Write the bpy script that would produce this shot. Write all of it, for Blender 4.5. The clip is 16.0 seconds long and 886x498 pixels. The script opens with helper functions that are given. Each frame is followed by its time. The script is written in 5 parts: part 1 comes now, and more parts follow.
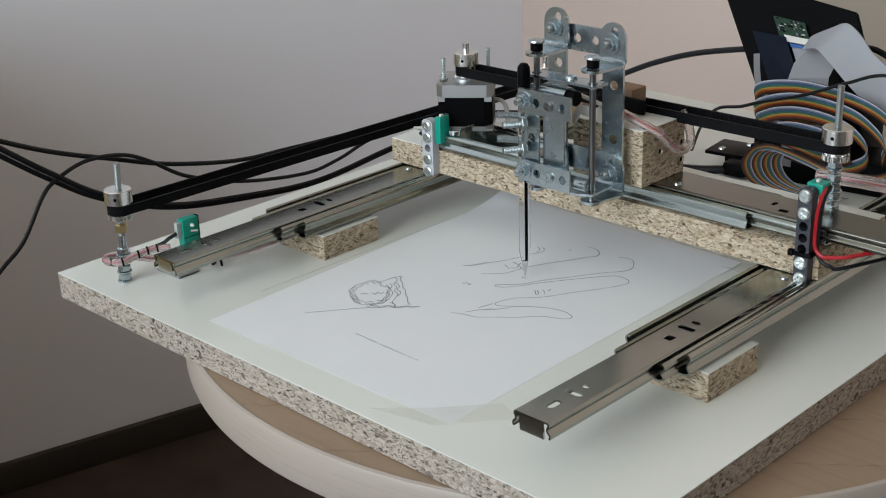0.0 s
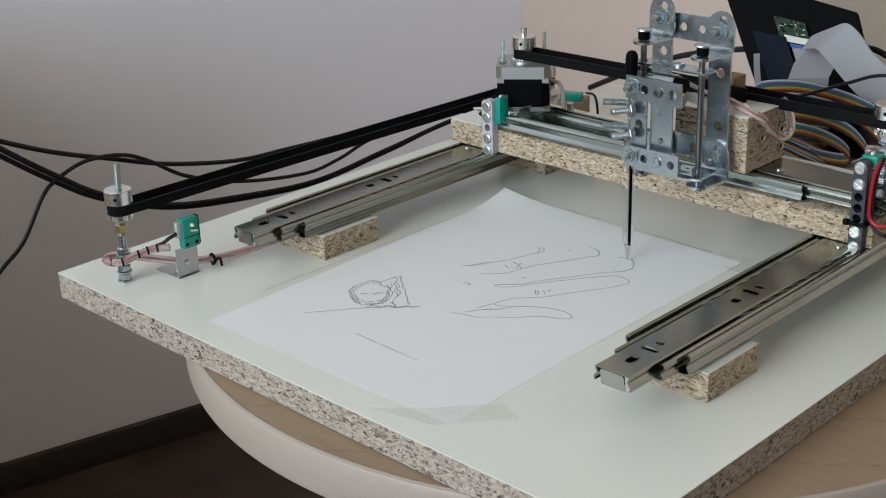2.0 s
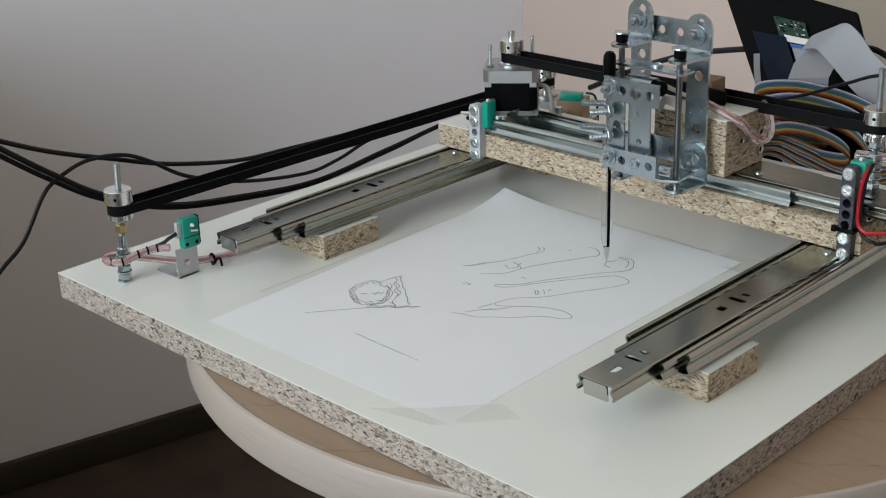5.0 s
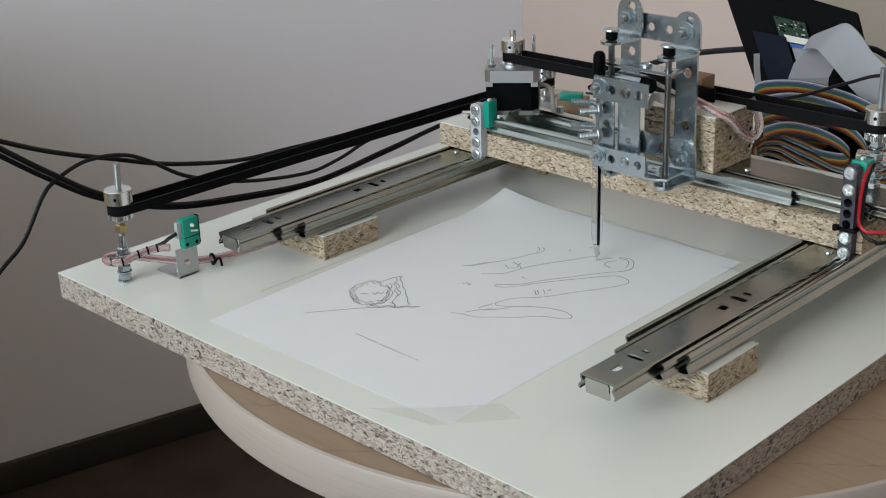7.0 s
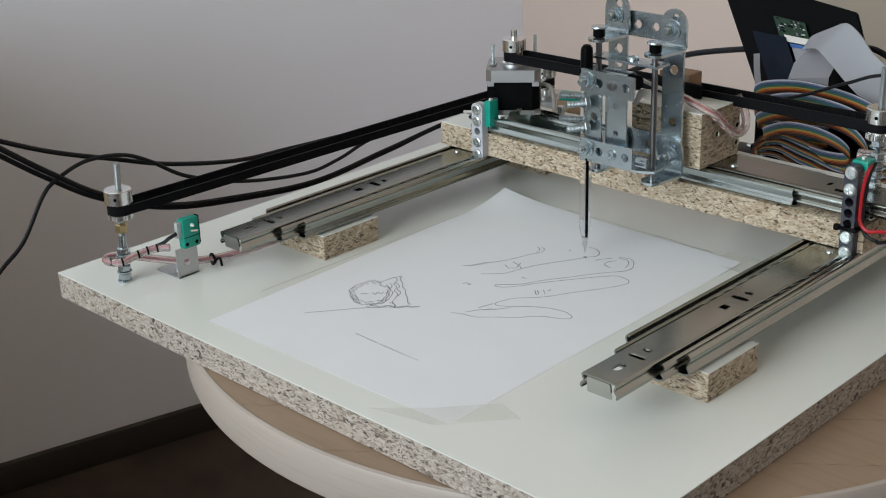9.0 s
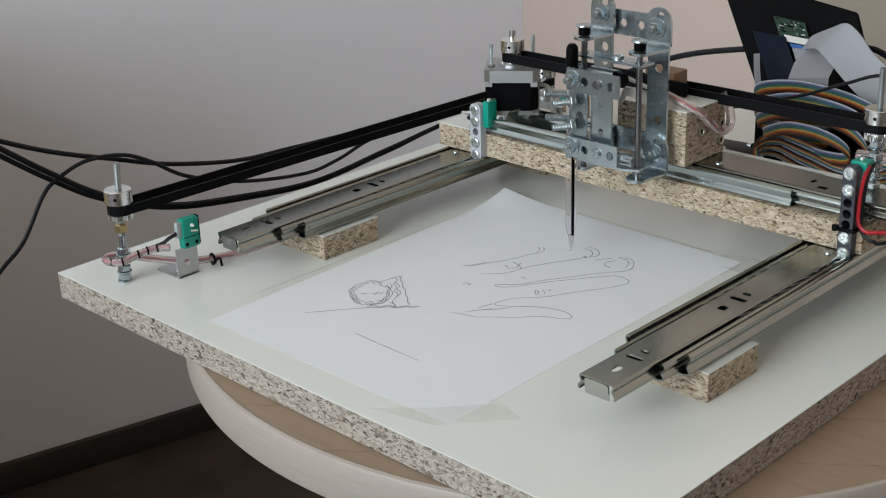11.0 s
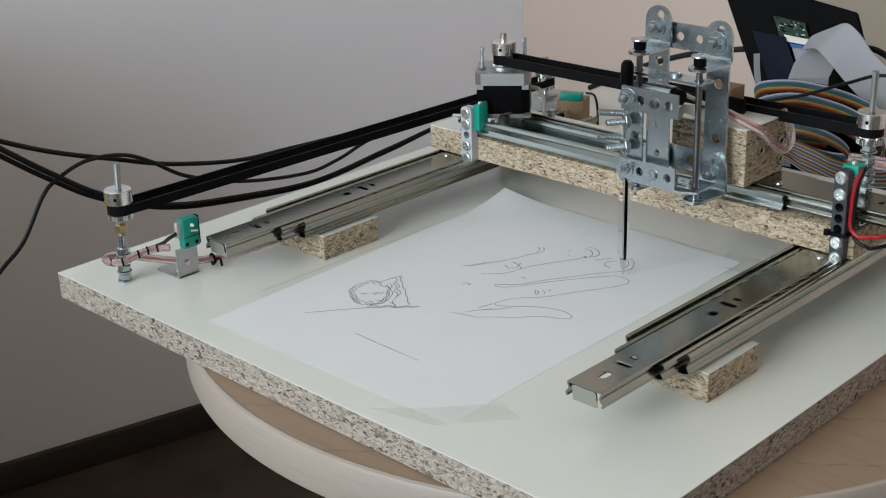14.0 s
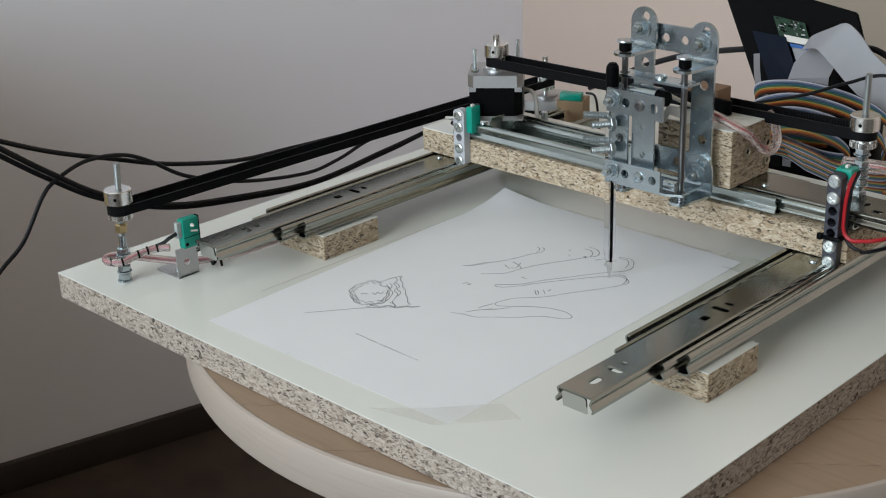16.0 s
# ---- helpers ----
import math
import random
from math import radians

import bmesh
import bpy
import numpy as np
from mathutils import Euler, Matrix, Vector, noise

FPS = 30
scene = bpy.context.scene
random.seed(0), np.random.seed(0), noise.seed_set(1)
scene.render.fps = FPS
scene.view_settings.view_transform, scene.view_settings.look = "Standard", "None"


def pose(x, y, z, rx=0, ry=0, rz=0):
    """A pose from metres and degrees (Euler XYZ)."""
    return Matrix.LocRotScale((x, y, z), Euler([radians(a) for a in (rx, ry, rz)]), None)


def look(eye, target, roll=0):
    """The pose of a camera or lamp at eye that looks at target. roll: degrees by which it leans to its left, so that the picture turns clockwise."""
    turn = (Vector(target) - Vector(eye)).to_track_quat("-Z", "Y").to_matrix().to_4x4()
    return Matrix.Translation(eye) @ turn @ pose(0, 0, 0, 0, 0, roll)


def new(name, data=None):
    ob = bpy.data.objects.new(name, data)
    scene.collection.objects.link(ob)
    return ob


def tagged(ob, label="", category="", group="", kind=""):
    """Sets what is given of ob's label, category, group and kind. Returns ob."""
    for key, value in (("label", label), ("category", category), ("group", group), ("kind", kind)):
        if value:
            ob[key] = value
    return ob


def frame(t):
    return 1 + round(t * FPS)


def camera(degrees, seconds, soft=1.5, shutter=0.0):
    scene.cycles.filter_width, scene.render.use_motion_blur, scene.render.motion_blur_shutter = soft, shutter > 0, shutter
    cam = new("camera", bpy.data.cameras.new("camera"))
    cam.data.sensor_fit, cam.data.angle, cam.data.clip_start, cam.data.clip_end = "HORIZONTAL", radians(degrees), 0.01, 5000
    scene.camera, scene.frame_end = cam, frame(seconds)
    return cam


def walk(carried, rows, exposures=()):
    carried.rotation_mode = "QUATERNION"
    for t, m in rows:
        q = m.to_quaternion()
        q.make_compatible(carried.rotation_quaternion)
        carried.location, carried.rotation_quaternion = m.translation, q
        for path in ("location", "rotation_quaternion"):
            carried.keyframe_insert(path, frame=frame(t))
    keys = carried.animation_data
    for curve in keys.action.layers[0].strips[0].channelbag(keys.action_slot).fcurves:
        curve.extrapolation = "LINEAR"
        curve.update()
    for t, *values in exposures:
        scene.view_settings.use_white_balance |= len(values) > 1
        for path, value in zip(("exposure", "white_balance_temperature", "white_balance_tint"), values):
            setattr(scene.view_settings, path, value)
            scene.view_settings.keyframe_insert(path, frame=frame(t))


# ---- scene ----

# ================= camera =================
EYE = Vector((0.8197, -0.4429, 0.3677))
cam = camera(35.87, 16.0, soft=1.05)
VIEW = look(EYE, EYE + Vector((-0.65212, 0.65958, -0.37377)), -1.83)
walk(cam, [(0.0, VIEW), (16.0, VIEW)])

# heights: the board's top is z = 0
BOARD_T = 0.0192
TABLE_Z = -BOARD_T
FLOOR_Z = -0.76
CEIL_Z = 1.75

# ================= light =================
world = bpy.data.worlds.new("world")
scene.world = world
world.use_nodes = True
wt = world.node_tree
sky = wt.nodes.new("ShaderNodeTexSky")
sky.sky_type = "NISHITA"
sky.sun_disc = False
sky.sun_elevation = radians(35)
sky.sun_rotation = radians(200)
wt.links.new(sky.outputs["Color"], wt.nodes["Background"].inputs["Color"])
wt.nodes["Background"].inputs["Strength"].default_value = 0.12


def window_light(name, at, towards, w, h, power, color):
    data = bpy.data.lights.new(name, "AREA")
    data.shape, data.size, data.size_y = "RECTANGLE", w, h
    data.energy, data.color = power, color
    ob = new(name, data)
    ob.matrix_world = look(at, towards)
    return ob


WIN_X, WIN_Z, WIN_W, WIN_H, WIN_Y = 0.25, 0.92, 1.7, 1.4, -2.1
window_light("window_daylight", (WIN_X, WIN_Y + 0.02, WIN_Z), (WIN_X, 0.5, WIN_Z), WIN_W, WIN_H, 58.5, (0.836, 0.935, 1.0))
scene.view_settings.exposure = 0.0

# ================= material helpers =================


class Mat:
    def __init__(s, name, color=(0.5, 0.5, 0.5), rough=0.5, metal=0.0):
        s.m = bpy.data.materials.new(name)
        s.m.use_nodes = True
        s.t = s.m.node_tree
        s.b = s.t.nodes["Principled BSDF"]
        s.b.inputs["Base Color"].default_value = (*color, 1)
        s.b.inputs["Roughness"].default_value = rough
        s.b.inputs["Metallic"].default_value = metal
        s.co = s.t.nodes.new("ShaderNodeTexCoord").outputs["Object"]

    def node(s, kind, **sock):
        n = s.t.nodes.new(kind)
        for k, val in sock.items():
            k = k.replace("_", " ")
            if hasattr(val, "is_linked"):
                s.t.links.new(val, n.inputs[k])
            else:
                n.inputs[k].default_value = val
        return n

    def scaled(s, x, y, z):
        n = s.node("ShaderNodeMapping", Vector=s.co)
        n.inputs["Scale"].default_value = (x, y, z)
        return n.outputs[0]

    def noise(s, scale, detail=4.0, vec=None, rough=0.55):
        return s.node("ShaderNodeTexNoise", Vector=vec or s.co, Scale=scale, Detail=detail, Roughness=rough).outputs["Fac"]

    def ramp(s, fac, stops):
        n = s.node("ShaderNodeValToRGB", Fac=fac)
        e = n.color_ramp.elements
        while len(e) < len(stops):
            e.new(0.5)
        for el, (at, c) in zip(e, stops):
            el.position = at
            el.color = (*c, 1) if len(c) == 3 else c
        return n.outputs["Color"]

    def mix(s, fac, a, b, kind="MIX"):
        n = s.t.nodes.new("ShaderNodeMix")
        n.data_type, n.blend_type = "RGBA", kind
        for sock, val in ((n.inputs[0], fac), (n.inputs[6], a), (n.inputs[7], b)):
            if hasattr(val, "is_linked"):
                s.t.links.new(val, sock)
            else:
                sock.default_value = val if isinstance(val, float) else (*val, 1)
        return n.outputs[2]

    def color(s, out):
        s.t.links.new(out, s.b.inputs["Base Color"])
        return s

    def rough(s, fac, lo, hi):
        n = s.node("ShaderNodeMapRange", Value=fac)
        n.inputs["To Min"].default_value, n.inputs["To Max"].default_value = lo, hi
        s.t.links.new(n.outputs[0], s.b.inputs["Roughness"])
        return s

    def bump(s, fac, dist, strength=1.0):
        n = s.node("ShaderNodeBump", Height=fac, Distance=dist, Strength=strength)
        s.t.links.new(n.outputs[0], s.b.inputs["Normal"])
        return s


def chip_mat(name, tones, scale=1.0, long=2.6, flat=1.0):
    """Raw particle board: pressed chips of several browns lying along the board, with dark flecks and pores."""
    m = Mat(name, rough=0.85)
    warp = m.node("ShaderNodeTexNoise", Vector=m.co, Scale=140.0 * scale, Detail=2.0)
    add = m.t.nodes.new("ShaderNodeVectorMath")
    add.operation = "MULTIPLY_ADD"
    m.t.links.new(warp.outputs["Color"], add.inputs[0])
    add.inputs[1].default_value = (0.006, 0.006, 0.003)
    m.t.links.new(m.co, add.inputs[2])
    mp = m.node("ShaderNodeMapping", Vector=add.outputs[0])
    mp.inputs["Scale"].default_value = (1 / long, 1 / long, flat)
    v1 = m.node("ShaderNodeTexVoronoi", Vector=mp.outputs[0], Scale=620.0 * scale, Randomness=1.0)
    v2 = m.node("ShaderNodeTexVoronoi", Vector=mp.outputs[0], Scale=1300.0 * scale, Randomness=1.0)
    g = m.node("ShaderNodeSeparateColor", Color=v1.outputs["Color"]).outputs[0]
    g2 = m.node("ShaderNodeSeparateColor", Color=v2.outputs["Color"]).outputs[1]
    a = m.ramp(g, [(0.0, tones[0]), (0.075, tones[0]), (0.12, tones[1]), (0.32, tones[2]), (0.66, tones[3]), (1.0, tones[4])])
    b = m.ramp(g2, [(0.0, tones[0]), (0.09, tones[0]), (0.15, tones[1]), (0.40, tones[3]), (1.0, tones[4])])
    n = m.noise(60.0 * scale, 5.0)
    c = m.mix(m.ramp(n, [(0.35, (0.08, 0.08, 0.08)), (0.65, (0.85, 0.85, 0.85))]), a, b)
    m.color(c)
    h = m.node("ShaderNodeMath")
    h.operation = "ADD"
    m.t.links.new(g, h.inputs[0])
    m.t.links.new(g2, h.inputs[1])
    m.bump(h.outputs[0], 0.0006, 0.9)
    return m.m


def metal_mat(name, color, rough, var=0.12, scale=120.0, bump=0.00004, stretch=(1, 1, 1), spangle=0.0):
    m = Mat(name, color, rough, 1.0)
    n = m.noise(scale, 5.0, m.scaled(*stretch))
    n2 = m.noise(9.0, 2.0)
    m.rough(n, max(0.05, rough - var), rough + var)
    dark = tuple(c * 0.82 for c in color)
    c = m.mix(m.ramp(n2, [(0.3, (0, 0, 0)), (0.7, (1, 1, 1))]), color, dark)
    if spangle:
        vo = m.node("ShaderNodeTexVoronoi", Vector=m.co, Scale=spangle)
        g = m.node("ShaderNodeSeparateColor", Color=vo.outputs["Color"]).outputs[0]
        c = m.mix(m.ramp(g, [(0.0, (0, 0, 0)), (1.0, (0.45, 0.45, 0.45))]), c, dark)
    m.color(c)
    if bump:
        m.bump(n, bump)
    return m.m


def plain_mat(name, color, rough, vary=0.12, scale=40.0, bump=0.00005, metal=0.0, spec=0.5):
    m = Mat(name, color, rough, metal)
    m.b.inputs["Specular IOR Level"].default_value = spec
    n = m.noise(scale, 5.0)
    m.color(m.mix(n, tuple(min(1, c * (1 + vary)) for c in color), tuple(c * (1 - vary) for c in color)))
    m.rough(n, max(0.03, rough - 0.08), min(1, rough + 0.08))
    m.bump(n, bump)
    return m.m


M_CHIP_EDGE = chip_mat("chipboard_edge_grey", [(0.03, 0.021, 0.015), (0.16, 0.12, 0.088), (0.34, 0.284, 0.232), (0.43, 0.37, 0.315), (0.55, 0.49, 0.425)], 1.1, 2.0)
M_CHIP = chip_mat("chipboard_raw", [(0.035, 0.021, 0.013), (0.21, 0.138, 0.075), (0.385, 0.290, 0.190), (0.475, 0.382, 0.270), (0.64, 0.555, 0.43)], 1.05, 2.2)


def melamine(name, tint):
    m = Mat(name, tint, 0.3)
    n = m.noise(7.0, 3.0)
    f = m.noise(260.0, 3.0)
    m.color(m.mix(n, tint, tuple(c * 0.93 for c in tint)))
    m.rough(n, 0.14, 0.21)
    m.bump(f, 0.00004, 0.6)
    m.b.inputs["Specular IOR Level"].default_value = 0.45
    return m.m


M_WHITE = melamine("white_melamine", (0.74, 0.757, 0.715))
M_PAPER = plain_mat("paper", (0.752, 0.768, 0.793), 0.75, 0.025, 30.0, 0.00006)
M_TAPE = plain_mat("clear_tape", (0.80, 0.80, 0.72), 0.3, 0.02, 60.0, 0.00006)
M_TAPE.node_tree.nodes["Principled BSDF"].inputs["Alpha"].default_value = 0.13
M_EDGELINE = plain_mat("paper_edge_line", (0.40, 0.31, 0.22), 0.5, 0.3, 90.0)
M_EDGELINE.node_tree.nodes["Principled BSDF"].inputs["Alpha"].default_value = 0.22
M_INK = plain_mat("ink", (0.055, 0.055, 0.085), 0.5, 0.2)
M_PENCIL = plain_mat("pencil", (0.42, 0.41, 0.40), 0.6, 0.2)
M_ZINC = metal_mat("zinc_plated_steel", (0.53, 0.61, 0.65), 0.25, 0.10, 70.0, 0.00012, (1, 1, 1), 260.0)
M_BRIGHT = metal_mat("bright_plated_steel", (0.74, 0.79, 0.80), 0.3, 0.06, 160.0, 0.00003)
M_SLIDE = metal_mat("galvanised_slide_steel", (0.37, 0.385, 0.35), 0.21, 0.04, 60.0, 0.0, (3, 0.5, 3))
M_RODZ = metal_mat("zinc_threaded_rod", (0.40, 0.44, 0.46), 0.34, 0.08, 200.0)
M_STUD = metal_mat("dull_zinc_thread", (0.36, 0.40, 0.41), 0.40, 0.08, 200.0)
M_SLIDE_X = metal_mat("galvanised_slide_steel_x", (0.45, 0.50, 0.48), 0.19, 0.04, 60.0, 0.0, (0.5, 3, 3))
# slide steel again, with its dark reflections put into the base colour
M_SLIDE_D = metal_mat("slide_steel_dark_reflection", (0.235, 0.232, 0.208), 0.24, 0.05, 60.0, 0.0, (0.5, 3, 3))
M_TAB = metal_mat("bright_steel_tab", (0.58, 0.59, 0.57), 0.16, 0.05)
M_ALU = metal_mat("turned_aluminium", (0.82, 0.82, 0.81), 0.24, 0.08, 300.0, 0.00003, (1, 1, 8))
M_CAST = metal_mat("cast_aluminium", (0.52, 0.53, 0.54), 0.4, 0.1, 200.0, 0.00005)
M_ROD = metal_mat("steel_rod", (0.24, 0.24, 0.25), 0.32, 0.08, 300.0)
M_BRASS = metal_mat("brass_nut", (0.44, 0.34, 0.18), 0.35, 0.1)
M_EYE = metal_mat("dull_plated_steel", (0.46, 0.42, 0.33), 0.32, 0.1)
M_BLACK = plain_mat("black_lacquer", (0.0025, 0.0025, 0.003), 0.35, 0.3, spec=0.06)
M_RUBBER = plain_mat("black_rubber", (0.005, 0.005, 0.006), 0.5, 0.3, 200.0, 0.0001, spec=0.08)
M_CABLE = plain_mat("black_cable", (0.006, 0.006, 0.008), 0.4, 0.2, spec=0.25)
M_GREYPL = plain_mat("grey_plastic", (0.16, 0.165, 0.17), 0.35, 0.1)
M_GREYBR = plain_mat("grey_bracket", (0.42, 0.43, 0.46), 0.42, 0.1)
M_DARKBR = plain_mat("dark_bracket", (0.028, 0.030, 0.042), 0.42, 0.15)
M_TEAL = plain_mat("teal_plastic", (0.0, 0.27, 0.20), 0.32, 0.1)
M_RED = plain_mat("red_wire", (0.36, 0.012, 0.018), 0.38, 0.1)
M_ROSE = plain_mat("rose_wire", (0.46, 0.16, 0.20), 0.4, 0.1)
M_WIREW = plain_mat("white_wire", (0.66, 0.64, 0.60), 0.4, 0.06)
M_WIREG = plain_mat("dull_white_wire", (0.42, 0.40, 0.37), 0.45, 0.08)
M_WOOD = plain_mat("brown_wood", (0.22, 0.13, 0.075), 0.6, 0.25, 60.0, 0.0002)
M_PLY = plain_mat("brown_plywood", (0.30, 0.20, 0.115), 0.6, 0.3, 90.0, 0.0002)
M_FPC = plain_mat("grey_flat_cable", (0.27, 0.275, 0.30), 0.45, 0.05)
M_BLUE = plain_mat("blue_film", (0.015, 0.10, 0.34), 0.35, 0.1)
M_NAVY = plain_mat("navy_board", (0.0015, 0.005, 0.015), 0.3, 0.2, spec=0.15)
M_PCB = plain_mat("green_circuit_board", (0.008, 0.035, 0.018), 0.35, 0.4, 500.0, spec=0.3)


def glassy(name, color, rough, trans, ior=1.45):
    m = Mat(name, color, rough)
    m.b.inputs["Transmission Weight"].default_value = trans
    m.b.inputs["IOR"].default_value = ior
    return m.m


M_PENGLASS = glassy("clear_pen_plastic", (0.96, 0.97, 1.0), 0.03, 1.0, 1.12)
M_PINK = glassy("pink_shrink_tube", (0.93, 0.80, 0.78), 0.18, 0.86, 1.25)


def wall_mat(name, color):
    m = Mat(name, color, 0.9)
    n, f = m.noise(1.3, 4.0), m.noise(220.0, 4.0)
    m.color(m.mix(n, color, tuple(c * 0.93 for c in color)))
    m.bump(f, 0.0004, 0.5)
    return m.m


M_WALL = wall_mat("painted_plaster", (0.87, 0.866, 0.915))
# ochre of the added unseen shade block, picked for its warm bounce
M_SHADEBLK = wall_mat("ochre_shade_block", (0.40, 0.295, 0.125))
M_WALL4 = wall_mat("grey_plaster", (0.37, 0.345, 0.295))
M_WALL2 = wall_mat("beige_plaster", (0.76, 0.615, 0.54))
M_DOOR = wall_mat("olive_beige_door", (0.42, 0.355, 0.285))
M_CEIL = wall_mat("white_ceiling", (0.74, 0.68, 0.58))
M_BASE = plain_mat("dark_baseboard", (0.034, 0.026, 0.020), 0.5, 0.2, 20.0)


def carpet():
    m = Mat("dark_carpet", (0.05, 0.035, 0.03), 0.95)
    a, b = m.noise(9.0, 5.0), m.noise(700.0, 3.0)
    m.color(m.mix(m.ramp(a, [(0.3, (0, 0, 0)), (0.7, (1, 1, 1))]), (0.066, 0.042, 0.029), (0.034, 0.022, 0.016)))
    m.bump(b, 0.002, 0.8)
    return m.m


M_CARPET = carpet()


def birch():
    m = Mat("pale_wood_veneer", (0.6, 0.5, 0.4), 0.42)
    g = m.noise(26.0, 6.0, m.scaled(0.6, 9.0, 9.0))
    m.color(m.ramp(g, [(0.25, (0.250, 0.170, 0.112)), (0.55, (0.305, 0.215, 0.147)), (0.8, (0.268, 0.186, 0.126))]))
    m.rough(g, 0.34, 0.5)
    m.bump(g, 0.00005, 0.6)
    return m.m


M_BIRCH = birch()


def band_mat():
    m = Mat("pale_edge_band", (0.38, 0.335, 0.305), 0.42)
    g = m.noise(14.0, 6.0, m.scaled(1.0, 1.0, 40.0))
    m.color(m.ramp(g, [(0.25, (0.33, 0.28, 0.242)), (0.5, (0.375, 0.322, 0.28)), (0.8, (0.35, 0.296, 0.255))]))
    m.rough(g, 0.38, 0.52)
    m.bump(g, 0.00006, 0.6)
    return m.m


M_BIRCH_EDGE = band_mat()

RAINBOW = [plain_mat("wire_" + n, c, 0.4, 0.06) for n, c in (
    ("black", (0.02, 0.014, 0.012)), ("brown", (0.09, 0.03, 0.014)), ("red", (0.26, 0.045, 0.012)), ("orange", (0.46, 0.15, 0.03)),
    ("yellow", (0.44, 0.33, 0.09)), ("green", (0.05, 0.15, 0.085)), ("teal", (0.035, 0.13, 0.16)), ("slate", (0.06, 0.10, 0.20)),
    ("grey", (0.22, 0.24, 0.33)), ("white", (0.54, 0.54, 0.62)))]

# ================= mesh helpers =================


def mesh_of(bm, mats, smooth=False):
    me = bpy.data.meshes.new("mesh")
    bmesh.ops.recalc_face_normals(bm, faces=bm.faces)
    bm.to_mesh(me)
    bm.free()
    for m in (mats if isinstance(mats, (list, tuple)) else [mats]):
        me.materials.append(m)
    if smooth:
        for poly in me.polygons:
            poly.use_smooth = True
        me.set_sharp_from_angle(angle=radians(26))
    return me


def part(name, bm, material, parent=None, label="", smooth=True):
    ob = new(name, mesh_of(bm, material, smooth))
    if parent is not None:
        ob.parent = parent
    if label:
        tagged(ob, label)
    return ob


def empty(name, at=(0, 0, 0)):
    ob = new(name)
    ob.empty_display_size = 0.02
    ob.location = at
    return ob


def b_box(x0, x1, y0, y1, z0, z1, bevel=0.0, seg=2, bm=None):
    bm2 = bmesh.new()
    bmesh.ops.create_cube(bm2, size=1)
    for vv in bm2.verts:
        vv.co = Vector(((x0 + x1) / 2 + vv.co.x * (x1 - x0), (y0 + y1) / 2 + vv.co.y * (y1 - y0), (z0 + z1) / 2 + vv.co.z * (z1 - z0)))
    if bevel:
        bmesh.ops.bevel(bm2, geom=bm2.edges[:], offset=bevel, segments=seg, affect="EDGES", profile=0.6)
    return join(bm, bm2)


def join(bm, other):
    if bm is None:
        return other
    me = bpy.data.meshes.new("tmp")
    other.to_mesh(me)
    other.free()
    bm.from_mesh(me)
    bpy.data.meshes.remove(me)
    return bm


def axis_matrix(a, b):
    a, b = Vector(a), Vector(b)
    return Matrix.Translation(a) @ (b - a).to_track_quat("Z", "Y").to_matrix().to_4x4(), (b - a).length


def b_turned(profile, a=(0, 0, 0), b=(0, 0, 1), n=24, bm=None, caps=True):
    """A turned body: profile of (radius, distance along a to b in metres)."""
    m, ln = axis_matrix(a, b)
    bm2 = bmesh.new()
    rings = []
    for r, h in profile:
        r = max(r, 1e-5)
        rings.append([bm2.verts.new(m @ Vector((r * math.cos(2 * math.pi * k / n), r * math.sin(2 * math.pi * k / n), h))) for k in range(n)])
    for p0, p1 in zip(rings, rings[1:]):
        for k in range(n):
            bm2.faces.new((p0[k], p0[(k + 1) % n], p1[(k + 1) % n], p1[k]))
    if caps:
        bm2.faces.new(rings[0][::-1])
        bm2.faces.new(rings[-1])
    return join(bm, bm2)


def b_cyl(a, b, r, n=16, ch=0.0003, bm=None):
    ln = (Vector(b) - Vector(a)).length
    return b_turned([(r - ch, 0), (r, ch), (r, ln - ch), (r - ch, ln)], a, b, n, bm)


def b_thread(a, b, r, pitch=0.0008, n=12, bm=None, depth=None):
    """A threaded rod: ridges along its length."""
    ln = (Vector(b) - Vector(a)).length
    k = max(2, int(ln / pitch))
    prof = []
    for i in range(k):
        prof += [(r - (depth or r * 0.12), i * ln / k), (r, (i + 0.5) * ln / k)]
    prof.append((r * 0.8, ln))
    return b_turned(prof, a, b, n, bm)


def b_nut(a, b, r, bm=None, hole=0.0):
    ln = (Vector(b) - Vector(a)).length
    return b_turned([(r * 0.88, 0), (r, ln * 0.14), (r, ln * 0.86), (r * 0.88, ln)], a, b, 6, bm)


def smooth_path(pts, n=8):
    """Points on a smooth curve through pts."""
    pts = [Vector(q) for q in pts]
    ext = [pts[0] * 2 - pts[1], *pts, pts[-1] * 2 - pts[-2]]
    out = []
    for i in range(1, len(ext) - 2):
        p0, p1, p2, p3 = ext[i - 1:i + 3]
        for k in range(n):
            t = k / n
            out.append(0.5 * (2 * p1 + (p2 - p0) * t + (2 * p0 - 5 * p1 + 4 * p2 - p3) * t * t + (3 * p1 - 3 * p2 + p3 - p0) * t ** 3))
    out.append(pts[-1])
    return out


